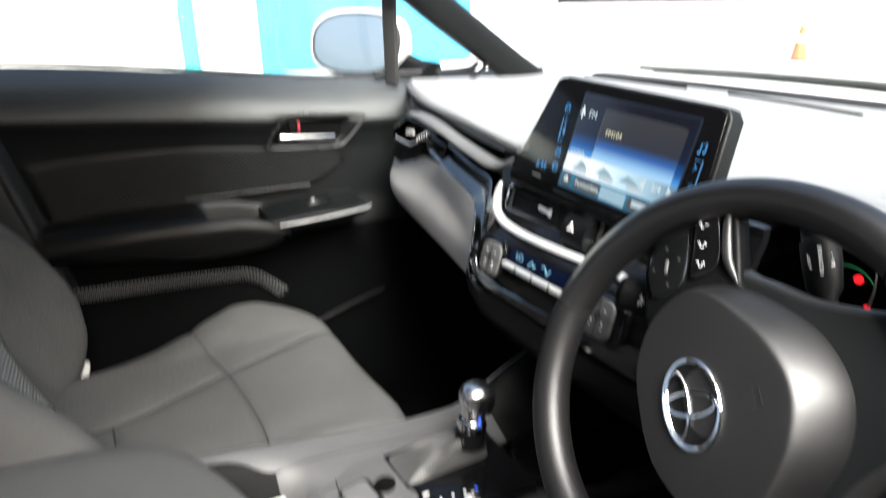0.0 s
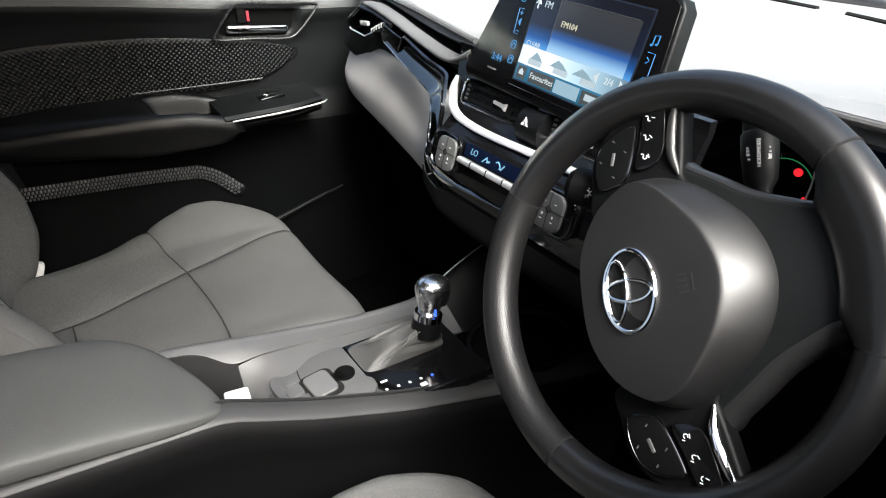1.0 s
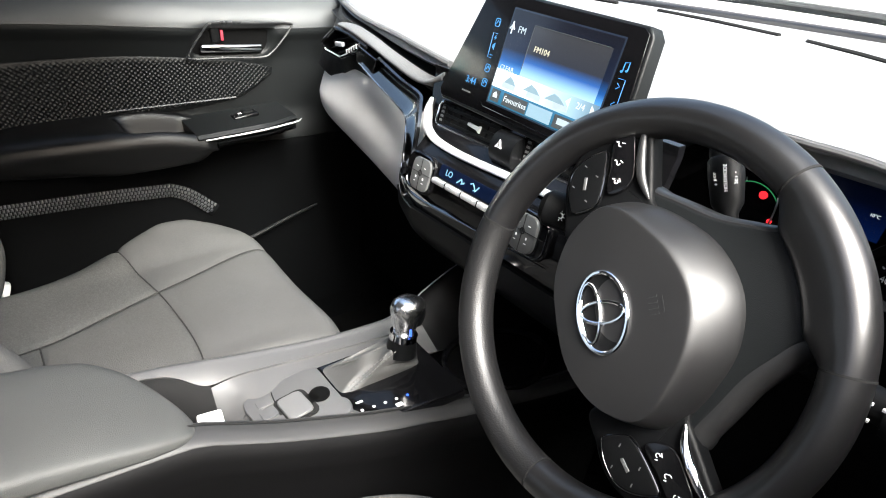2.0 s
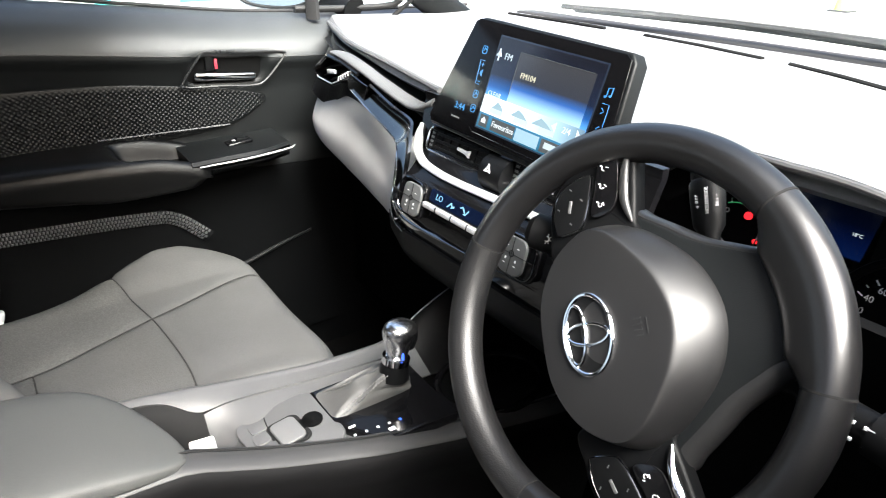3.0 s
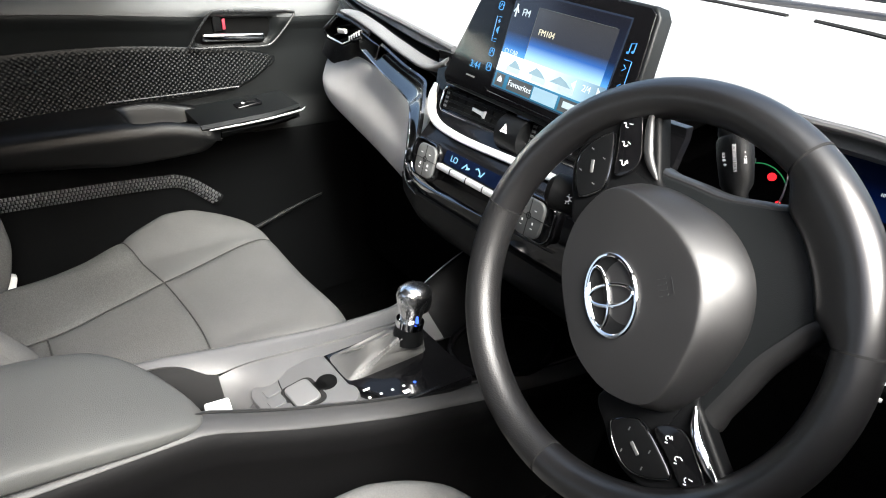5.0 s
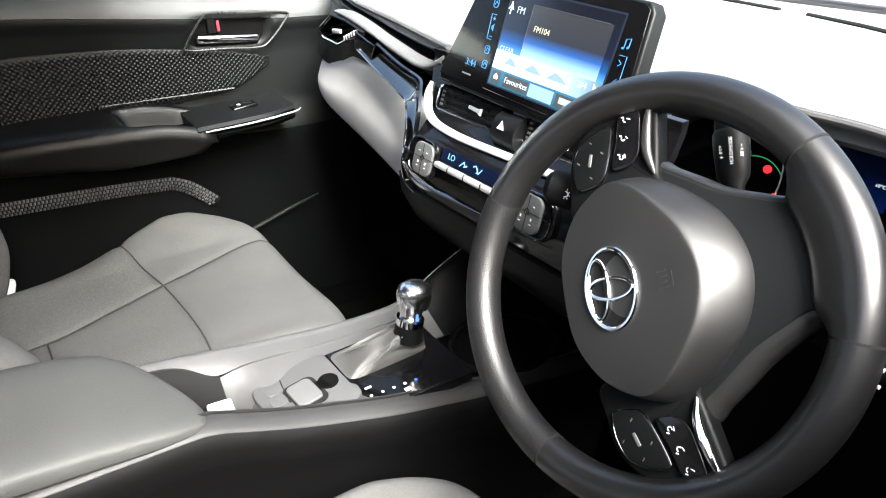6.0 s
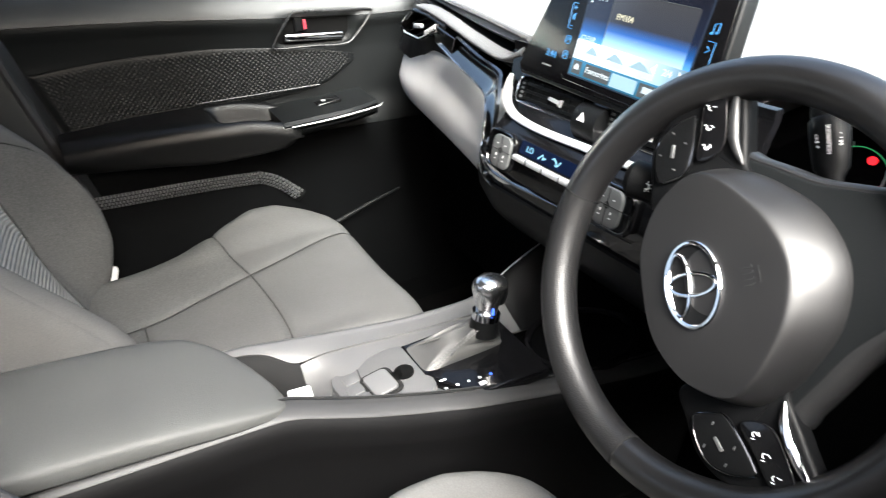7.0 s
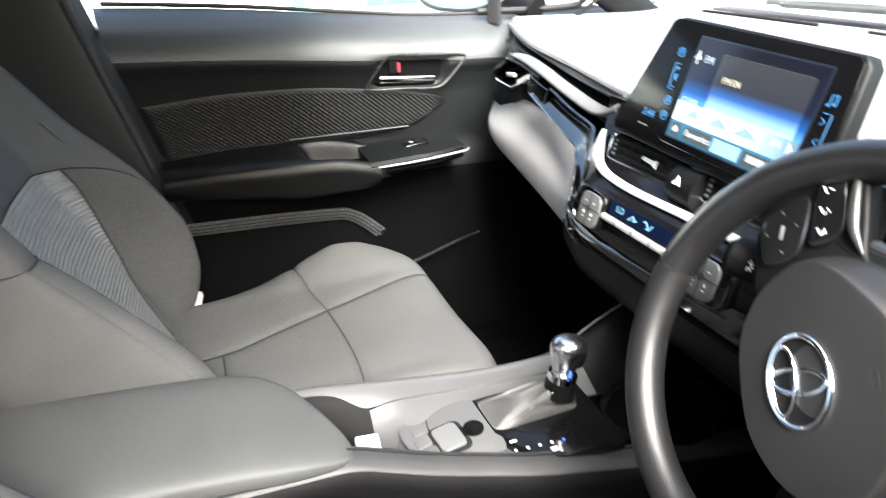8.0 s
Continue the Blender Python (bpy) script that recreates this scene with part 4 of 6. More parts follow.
part("note_symbol", join([tube([SM @ Vector((a, b, 0.0012)) for a, b in ((0.2325, -0.0455), (0.2325, -0.0365), (0.2385, -0.0350), (0.2385, -0.0440))], 0.0007, 5),
                         slab(ellipse(0.0017, 0.0013, 10, 0.2312, -0.0457), 0.001, 0.0016, SM), slab(ellipse(0.0017, 0.0013, 10, 0.2372, -0.0442), 0.001, 0.0016, SM)]), ICON_BLUE, scr)
for a, b in ((0.021, 0.035), (0.0275, 0.091), (0.030, 0.109)):
    part("key_symbol", join([key_icon(a, b), tube([SM @ Vector((a - 0.002, -b - 0.002, 0.0012)), SM @ Vector((a, -b + 0.003, 0.0012)), SM @ Vector((a + 0.003, -b, 0.0012))], 0.0006, 5)]), ICON_BLUE, scr)
part("volume_symbol", join([tube([SM @ Vector((0.0275, -0.048, 0.0012)), SM @ Vector((0.019, -0.048, 0.0012)), SM @ Vector((0.021, -0.078, 0.0012)), SM @ Vector((0.0285, -0.078, 0.0012))], 0.0005, 5),
                            tube([SM @ Vector((0.0225, -0.053, 0.0012)), SM @ Vector((0.0275, -0.053, 0.0012))], 0.0005, 5), tube([SM @ Vector((0.025, -0.0505, 0.0012)), SM @ Vector((0.025, -0.0555, 0.0012))], 0.0005, 5),
                            tube([SM @ Vector((0.024, -0.0745, 0.0012)), SM @ Vector((0.029, -0.0745, 0.0012))], 0.0005, 5), slab([(0.024, -0.062), (0.028, -0.059), (0.028, -0.068), (0.024, -0.065)], 0.001, 0.0014, SM)]), ICON_BLUE, scr)
part("seek_symbol", join([tube([SM @ Vector((0.231, -0.053, 0.0012)), SM @ Vector((0.2405, -0.053, 0.0012)), SM @ Vector((0.2415, -0.087, 0.0012)), SM @ Vector((0.233, -0.087, 0.0012))], 0.0005, 5),
                          tube([SM @ Vector((0.232, -0.058, 0.0012)), SM @ Vector((0.236, -0.061, 0.0012)), SM @ Vector((0.232, -0.064, 0.0012))], 0.0006, 5), tube([SM @ Vector((0.237, -0.077, 0.0012)), SM @ Vector((0.233, -0.080, 0.0012)), SM @ Vector((0.237, -0.083, 0.0012))], 0.0006, 5)]), ICON_BLUE, scr)
part("key_symbol", key_icon(0.243, 0.098), ICON_BLUE, scr)
part("screen_line", tube([SM @ Vector((a, -b, 0.0012)) for a, b in ((0.034, 0.133), (0.040, 0.1365), (0.12, 0.1375), (0.24, 0.138))], 0.0008, 6), TRIM, scr)
part("brand_bar", box((0.018, 0.002, 0.0006), sp(0.0, 0.128, 0.0012)), BUTTON, scr)
# ---- instrument cluster ----
clu = thing("instrument_cluster", (0.37, 0.3, 0.65), "dark instrument cluster behind the steering wheel", "instrument cluster")


def hood_skin(u, v):
    x = 0.13 + 0.50 * u
    k = (x - 0.38) / 0.25
    z = 0.828 - 0.11 * abs(k)**2.6
    return (x, 0.205 + 0.02 * abs(k) + 0.17 * v, z - 0.03 * v + (-0.006 if v < 0.02 else 0))


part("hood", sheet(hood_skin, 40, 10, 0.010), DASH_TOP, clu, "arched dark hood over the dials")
part("hood_lip", tube([Vector(hood_skin(k / 40, 0)) + Vector((0, -0.001, -0.004)) for k in range(41)], 0.0035, 8), CONSOLE, clu)
cface = [(-0.23, -0.12), (0.23, -0.12), (0.24, 0.02), (0.18, 0.085), (-0.18, 0.085), (-0.24, 0.02)]
CM = frame3((0.37, 0.31, 0.715), (1, 0, 0), (0, 0.25, 1))
part("dial_face", slab(smooth_loop(cface, 60), -0.03, 0.0, CM), HARD, clu)


def arc(m, r, a0, a1, cx, cy, lift, n=30):
    return [m @ Vector((cx + r * math.cos(radians(a0 + (a1 - a0) * k / (n - 1))), cy + r * math.sin(radians(a0 + (a1 - a0) * k / (n - 1))), lift)) for k in range(n)]


ld = part("left_dial", slab(ellipse(0.088, 0.082, 40, -0.142, -0.012), 0.0, 0.002, CM), GLOSS, clu, "black hybrid power dial")
part("dial_ring", tube(arc(CM, 0.086, 0, 354, -0.142, -0.012, 0.004, 60), 0.0011, 8, True), SATIN, ld)
part("dial_scale", tube(arc(CM, 0.036, 40, 118, -0.086, -0.024, 0.003), 0.0007, 5), GREEN_LAMP, ld)
part("dial_tick", tube([CM @ Vector((-0.099, 0.0095, 0.003)), CM @ Vector((-0.1005, 0.0145, 0.003))], 0.0006, 5), MARK, ld)
words("dial_text", "ECO", 0.0075, at(CM, -0.106, 0.0, 0.003, -8), MARK, ld)
part("warning_lamp", slab(ellipse(0.0048, 0.0045, 16, -0.075, 0.001), 0.002, 0.004, CM), RED_LAMP, ld, "lit red warning lamp")
part("warning_lamp", slab(ellipse(0.0028, 0.0028, 12, -0.058, -0.024), 0.002, 0.004, CM), RED_LAMP, ld)
part("needle", tube([CM @ Vector(p) for p in ((-0.118, -0.028, 0.004), (-0.098, -0.034, 0.004), (-0.081, -0.044, 0.004), (-0.090, -0.044, 0.004), (-0.107, -0.034, 0.004))], 0.0012, 6, True), MARK, ld)
md = part("trip_display", slab(round_rect(0.09, 0.075, 0.01, 4, 0.012, 0.022), 0.0, 0.002, CM), GLOSS, clu, "dark trip display with a blue glow")
bm = bmesh.new()
fq = bm.faces.new([bm.verts.new(CM @ Vector(p)) for p in ((-0.03, -0.006, 0.0025), (0.05, -0.006, 0.0025), (0.056, 0.056, 0.0025), (-0.03, 0.056, 0.0025))])
uvl = bm.loops.layers.uv.new("UVMap")
for lp, c in zip(fq.loops, ((0, 0), (1, 0), (1, 1), (0, 1))):
    lp[uvl].uv = c
part("trip_glow", bm, lcd_gradient("trip_blue_light", 1, ((0.0, (0.012, 0.08, 0.5)), (0.25, (0.008, 0.045, 0.32)), (0.55, (0.003, 0.012, 0.07)), (1.0, (0.001, 0.002, 0.006))), 0.022), md)
words("trip_text", "10\u00b0C", 0.0050, at(CM, 0.039, 0.0187, 0.0035), ICON_WHITE, md)
RDX, RDY = 0.114, -0.058
rd = part("right_dial", slab(ellipse(0.074, 0.07, 40, RDX, RDY), 0.0, 0.003, CM), GLOSS, clu, "black speed dial with white figures")
part("dial_ring", tube(arc(CM, 0.073, 0, 354, RDX, RDY, 0.006, 60), 0.005, 8, True), HARD, rd)
for k in range(25):
    a = radians(196 - 10 * k)
    long = k % 2 == 0
    part("tick", tube([CM @ Vector((RDX + q * math.cos(a), RDY + q * math.sin(a), 0.004)) for q in (0.060, 0.054 if long else 0.057)], 0.0008, 5), MARK, rd)
for k, wd in enumerate(("20", "40", "60", "80", "100", "120")):
    a = radians(170 - 20 * k)
    words("dial_text", wd, 0.0095, at(CM, RDX - 0.006 + 0.043 * math.cos(a), RDY + 0.043 * math.sin(a), 0.004), MARK, rd)
part("needle", tube([CM @ Vector((RDX, RDY - 0.011, 0.005)), CM @ Vector((RDX - 0.048, RDY - 0.009, 0.005))], 0.0013, 6), MARK, rd)
part("fuel_arc", tube(arc(CM, 0.03, 150, 300, RDX - 0.02, RDY - 0.055, 0.004), 0.0009, 5), MARK, rd)
part("fuel_needle", tube([CM @ Vector((RDX - 0.046, RDY - 0.054, 0.005)), CM @ Vector((RDX - 0.018, RDY - 0.038, 0.005))], 0.0014, 6), MARK, rd)
part("fuel_symbol", join([box((0.005, 0.006, 0.001), at(CM, RDX - 0.030, RDY - 0.030, 0.004)), box((0.0015, 0.005, 0.001), at(CM, RDX - 0.0255, RDY - 0.0305, 0.004))]), BUTTON, rd)


def knee_skin(u, v):
    x = 0.20 + 0.53 * u
    return (x, 0.20 + 0.10 * v + 0.03 * math.sin(math.pi * v), 0.70 - 0.42 * v)


part("knee_panel", sheet(knee_skin, 16, 14, 0.01), HARD, dash)


def dash_right_skin(u, v):
    x = 0.56 + 0.17 * u
    return (x, 0.23 - 0.03 * v, 0.815 - 0.14 * v)


part("right_panel", sheet(dash_right_skin, 8, 8, 0.01), SOFT, dash)

for ax, ay, bx, by in ((-0.19, 0.69, 0.08, 0.644), (0.13, 0.634, 0.32, 0.56), (-0.60, 0.70, -0.30, 0.70)):
    part("defroster_slot", tube([(ax, ay, 0.8285), ((ax + bx) / 2, (ay + by) / 2 + 0.004, 0.829), (bx, by, 0.8285)], 0.004, 6), SEAM, dash, "dark defroster slot in the dash top")

# ---- steering column with stalks ----
AXT = radians(24.85)
WC = Vector((0.3693, 0, 0.707))
WF = frame3(WC, (math.cos(0.0772), math.sin(0.0772), 0), (0, math.sin(AXT), math.cos(AXT)))
TURNED = 125.0
WM = WF @ Matrix.Rotation(radians(TURNED), 4, 'Z')
col = thing("steering_column", WF @ Vector((0, 0, -0.12)), "black steering column cover with two stalks", "steering column")
rings = []
for k in range(9):
    h = -0.045 - 0.022 * k
    s = 0.9 + 0.12 * math.sin(math.pi * k / 8)
    rings.append([WF @ Vector((0.062 * s * math.copysign(abs(math.cos(q))**0.7, math.cos(q)), 0.052 * s * math.copysign(abs(math.sin(q))**0.7, math.sin(q)) - 0.012, h)) for q in np.linspace(0, 2 * math.pi, 29)[:-1]])
part("column_cover", loft(rings), HARD, col)


def stalk(sgn, tip, mid, base, name):
    pts = path([base, mid, tip], 18)
    st = part(name, tube(pts, [0.009 + 0.004 * (k / 17) for k in range(18)], 12), HARD, col)
    d = (pts[-1] - pts[-2]).normalized()
    part("stalk_tip", tube([pts[-1] - d * 0.004, pts[-1] + d * 0.028, pts[-1] + d * 0.034], [0.0175, 0.0175, 0.012], 20), HARD, st)
    return st, pts[-1], d


ls, lt, ldv = stalk(-1, Vector((0.262, 0.045, 0.742)), Vector((0.295, 0.06, 0.738)), Vector((0.34, 0.07, 0.73)), "light_stalk")
lm = frame3(lt + Vector((0.004, -0.0185, 0.004)), (1, 0.1, -0.15), (0, 0.3, 1))
part("lamp_symbol", join([tube([lm @ Vector((-0.006 + 0.0025 * math.cos(a), 0.0025 * math.sin(a), 0)) for a in np.linspace(0, 6.28, 11)[:-1]], 0.0008, 5, True)] + [tube([lm @ Vector((-0.006 + q * math.cos(a), q * math.sin(a), 0)) for q in (0.0036, 0.0050)], 0.0005, 5) for a in np.linspace(0, 6.28, 9)[:-1]]), MARK, ls)
part("stalk_collar", tube([lt - ldv * 0.012, lt - ldv * 0.006], 0.0165, 20), SATIN, ls, "bright ring of the stalk")
rs, rt, rdv = stalk(1, Vector((0.555, 0.055, 0.708)), Vector((0.50, 0.06, 0.71)), Vector((0.42, 0.07, 0.71)), "wiper_stalk")
for k in range(4):
    part("stalk_mark", box((0.007, 0.002, 0.002), Matrix.Translation(rt + Vector((-0.03 + 0.013 * k, -0.0135, 0.009)))), MARK, rs)
    part("stalk_mark", box((0.006, 0.002, 0.002), Matrix.Translation(rt + Vector((-0.028 + 0.013 * k, -0.0155, -0.003)))), MARK, rs)

# ---- steering wheel, turned to the left ----
whl = thing("steering_wheel", WC, "black leather steering wheel turned from straight ahead", "steering wheel")
RC, RT = 0.1622, 0.0166


def rim_arc(a0, a1, r=RT, bulge=0.0):
    """A stretch of the rim; bulge widens it towards the hub."""
    n = max(3, int(abs(a1 - a0) / 2.5))
    rings = []
    for k in range(n + 1):
        f = k / n
        a = radians(a0 + (a1 - a0) * f)
        wide = bulge * min(1, 6 * f, 6 * (1 - f))
        q = []
        for j in range(24):
            b = 2 * math.pi * j / 24
            dr = r * math.cos(b) + wide * min(0, math.cos(b))
            dh = r * 1.06 * math.sin(b) * (1 - 0.25 * (wide > 0) * max(0, -math.cos(b)))
            q.append(WM @ Vector(((RC + dr) * math.cos(a), (RC + dr) * math.sin(a), dh)))
        rings.append(q)
    return loft(rings)


part("rim_top", rim_arc(47, 139), LEATHER_GRAIN, whl, "grained worn leather section of the rim")
part("rim_side", rim_arc(-65, 47), LEATHER, whl)
part("rim_side", rim_arc(139, 247), LEATHER, whl)
part("rim_bottom", rim_arc(247, 295, RT, 0.014), LEATHER, whl, "smooth leather section of the rim")
for a in (47, 139, -65, 247):
    part("rim_seam", rim_arc(a - 0.3, a + 0.3, RT + 0.0005), SEAM, whl)


def mirrored(half):
    """A closed outline from its half with x over zero, listed from the top down."""
    return list(half) + [(-x, y) for x, y in reversed(half[1:-1])]


HUB_FACE = mirrored(((0, 0.0450), (0.035, 0.0415), (0.0635, 0.0255), (0.078, 0.006), (0.0830, -0.011), (0.0770, -0.0268), (0.058, -0.0440), (0.0325, -0.0604), (0, -0.0685)))
HUB_BASE = mirrored(((0, 0.0510), (0.038, 0.0470), (0.0685, 0.0300), (0.084, 0.008), (0.0915, -0.0145), (0.0850, -0.036), (0.0675, -0.0600), (0.0385, -0.0850), (0, -0.0955)))


def hub_ring(k, h):
    """A ring between the base of the cover (k = 0) and the edge of its face (k = 1)."""
    a, b = smooth_loop(HUB_BASE, 96), smooth_loop(HUB_FACE, 96)
    return [WM @ Vector((p[0] + (q[0] - p[0]) * k, p[1] + (q[1] - p[1]) * k, h)) for p, q in zip(a, b)]


HUB_RINGS = [hub_ring(k, h) for k, h in ((0.04, -0.030), (0.0, -0.006), (0.02, -0.001), (0.10, 0.0045), (0.28, 0.0125), (0.5, 0.0205), (0.72, 0.0272), (0.88, 0.0314), (0.96, 0.0327), (1.0, 0.0331))]
for q in (0.97, 0.9, 0.78, 0.62, 0.45, 0.28, 0.12, 0.02):
    HUB_RINGS.append([WM @ Vector((x * q, -0.010 + (y + 0.010) * q, 0.0332 + 0.0022 * (1 - q * q))) for x, y in smooth_loop(HUB_FACE, 96)])
part("airbag_cover", loft(HUB_RINGS), HUB, whl, "matt dark grey airbag cover")
part("cover_gap", loft([[WM @ Vector((x * 1.035, y * 1.04, h)) for x, y in smooth_loop(HUB_BASE, 96)] for h in (-0.032, -0.010)]), SEAM, whl)

# emblem of plain ovals, chrome
EM = WM @ Matrix.Rotation(radians(-5), 4, 'Z')
emb = part("emblem_base", slab(ellipse(0.0315, 0.0215, 40, 0, 0), 0.0335, 0.0352, EM), HARD, whl, "recessed oval of the emblem")


def oval(a, b, cx, cy, r, h=0.0362):
    return tube([EM @ Vector((cx + a * math.cos(q), cy + b * math.sin(q), h)) for q in np.linspace(0, 2 * math.pi, 49)[:-1]], r, 8, True)


part("emblem_ring", oval(0.0315, 0.0215, 0, 0, 0.0019), CHROME, emb, "chrome oval ring")
part("emblem_ring", oval(0.0235, 0.0085, 0, 0.0105, 0.0015), CHROME, emb, "chrome oval ring")
part("emblem_ring", oval(0.0085, 0.0185, 0, 0.0, 0.0015), CHROME, emb, "chrome oval ring")
part("airbag_mark", join([box((0.0016, 0.0075, 0.0004), at(WM, -0.0075 + 0.0042 * k, -0.0425, 0.0354)) for k in range(4)] + [box((0.012, 0.0008, 0.0004), at(WM, -0.0015, -0.0500, 0.0348))]), SPOKE, whl)

# lower spoke
SP_L = mirrored(((0, -0.030), (0.060, -0.030), (0.098, -0.033), (0.090, -0.0445), (0.0765, -0.0625), (0.0605, -0.0830), (0.0490, -0.1050), (0.0400, -0.1270), (0.0430, -0.1500), (0, -0.1600)))


def spoke(keys, h0, h1, mirror=1, n=72, bev=0.004):
    return slab([(x * mirror, y) for x, y in smooth_loop(keys, n)][::mirror], h0, h1, WM, bev)


def spoke_rings(rows):
    """Rings round the lower spoke, pushed outwards by d at the height h."""
    base = [Vector((x, y, 0)) for x, y in smooth_loop(SP_L, 108)]
    out = []
    for d, h in rows:
        ring = []
        for k, p in enumerate(base):
            e = base[(k + 1) % 108] - base[k - 1]
            nn = Vector((e.y, -e.x, 0)).normalized()
            if nn.dot(p - Vector((0, -0.085, 0))) < 0:
                nn = -nn
            q = p + nn * d * (2.2 if p.x < -0.02 else 1.0)
            ring.append(WM @ Vector((q.x, q.y, h)))
        out.append(ring)
    return out


part("lower_spoke", spoke(SP_L, -0.018, -0.002, 1, 108, 0.003), SOFT, whl, "dark lower spoke")
part("spoke_flank", loft(spoke_rings(((-0.002, -0.003), (0.0005, -0.0022), (0.002, -0.0032), (0.004, -0.007), (0.005, -0.014), (0.0052, -0.024), (0.004, -0.030)))), SPOKE, whl, "satin grey flank of the lower spoke")

# side spokes with button fields
SP_S = ((0.070, 0.040), (0.10, 0.043), (0.128, 0.036), (0.147, 0.016), (0.153, -0.010), (0.156, -0.034), (0.150, -0.050), (0.120, -0.046), (0.09, -0.040), (0.074, -0.036))
PAD_K = ((0.0935, 0.030), (0.098, 0.0335), (0.112, 0.0335), (0.128, 0.027), (0.1365, 0.014), (0.1390, -0.004), (0.1365, -0.0095), (0.122, -0.0055), (0.106, 0.001), (0.096, 0.007), (0.0935, 0.014))
STRIP_K = ((0.103, -0.0030), (0.123, -0.0100), (0.144, -0.0165), (0.1500, -0.0260), (0.146, -0.0355), (0.125, -0.0330), (0.107, -0.0275), (0.100, -0.0150))
for s in (1, -1):
    sps = part("side_spoke", spoke(SP_S, -0.014, 0.003, s), HARD, whl)
    bp = part("button_pad", slab([(s * x, y) for x, y in smooth_loop(PAD_K, 56)][::s], 0.003, 0.008, WM, 0.0015), HARD, sps, "four-way button pad")
    part("pad_edge", tube([WM @ Vector((s * x, y, 0.0070)) for x, y in smooth_loop(PAD_K, 56)], 0.0008, 6, True), TRIM, sps)
    for bx, by in ((0.101, 0.017), (0.117, 0.027), (0.119, 0.003), (0.131, 0.012)):
        part("pad_mark", box((0.0030, 0.0010, 0.0004), at(WM, s * bx, by, 0.0081, 40 * s)), BUTTON, bp)
    part("pad_bar", box((0.011, 0.0030, 0.0012), at(WM, s * 0.116, 0.015, 0.0084, -20 * s), 0.0005), BUTTON, bp)
    strip = part("button_strip", slab([(s * x, y) for x, y in smooth_loop(STRIP_K, 48)][::s], 0.003, 0.0070, WM, 0.001), GLOSS, sps, "gloss black strip with three symbols")
    for k in range(3):
        cx, cy = 0.1095 + 0.0150 * k, -0.0135 - 0.0045 * k
        part("strip_symbol", join([tube([WM @ Vector((s * (cx + 0.0017 * math.cos(q)), cy + 0.0017 * math.sin(q), 0.0073)) for q in np.linspace(0.5, 5.2 - k, 9)], 0.0004, 5), box((0.0032, 0.0006, 0.0005), at(WM, s * cx, cy - 0.0032, 0.0073, 30 * k)), box((0.0008, 0.0022, 0.0005), at(WM, s * (cx + 0.003), cy + 0.002, 0.0073, -20))]), MARK, strip)
    part("chrome_blade", tube([WM @ Vector(p) for p in path([(s * 0.088, -0.0375, 0.004), (s * 0.108, -0.0360, 0.007), (s * 0.132, -0.0415, 0.0075), (s * 0.152, -0.0470, 0.004)], 20)], [0.0010 + 0.0030 * math.sin(math.pi * (k / 19)**0.8) for k in range(20)], 10, flat=0.6), CHROME if s < 0 else SPOKE, sps, "glossy blade along the spoke")

# cruise lever fixed behind the wheel
crm = frame3(WM @ Vector((0.072, -0.079, -0.045)), (WM.to_3x3() @ Vector((0.95, -0.14, 0))), (WM.to_3x3() @ Vector((0.14, 0.90, 0.3))))
crs = part("cruise_lever", loft([[crm @ Vector((x, 0.011 * s * math.cos(q), 0.009 * s * math.sin(q))) for q in np.linspace(0, 2 * math.pi, 21)[:-1]] for x, s in ((-0.03, 0.7), (0.0, 0.75), (0.008, 1.15), (0.03, 1.3), (0.044, 1.3), (0.047, 1.1), (0.050, 1.15), (0.057, 1.1), (0.058, 0.8))]), HARD, whl, "black cruise lever with white lettering")
for wd, yy in (("+ RES", 0.0072), ("HOLD/MODE", 0.0), ("SET -", -0.0072)):
    words("lever_text", wd, 0.0048 if len(wd) < 6 else 0.0038, crm @ Matrix.Translation((0.027, yy, 0.0122 - abs(yy) * 0.35)), MARK, crs)

# ---- centre console ----
con = thing("center_console", (0, -0.1, 0.05), "grey centre console with cup tray and gear gate", "console")
RIM_Z = ((-0.80, 0.538), (-0.45, 0.516), (-0.37, 0.512), (-0.30, 0.508), (-0.25, 0.491), (-0.20, 0.473), (-0.148, 0.456), (-0.09, 0.440), (-0.026, 0.424), (0.047, 0.405), (0.106, 0.392), (0.24, 0.364), (0.36, 0.352))
RIM_X = ((-0.80, 0.090), (-0.3, 0.092), (-0.2, 0.101), (-0.148, 0.105), (-0.06, 0.114), (0.1, 0.118), (0.36, 0.12))


def right_skin(u, v):
    y = -0.80 + 1.16 * u
    x, z = spline(RIM_X, y), spline(RIM_Z, y)
    k = spline(((0, (-0.036, -0.006)), (0.05, (-0.027, 0.0)), (0.10, (-0.012, 0.0)), (0.15, (-0.002, -0.0025)), (0.2, (0.004, -0.0075)), (0.3, (0.0085, -0.022)), (0.42, (0.0045, -0.045)), (0.58, (-0.012, -0.095)), (1, (-0.075, -0.45))), v)
    return (x + k[0], y, max(0.03, z + k[1]))


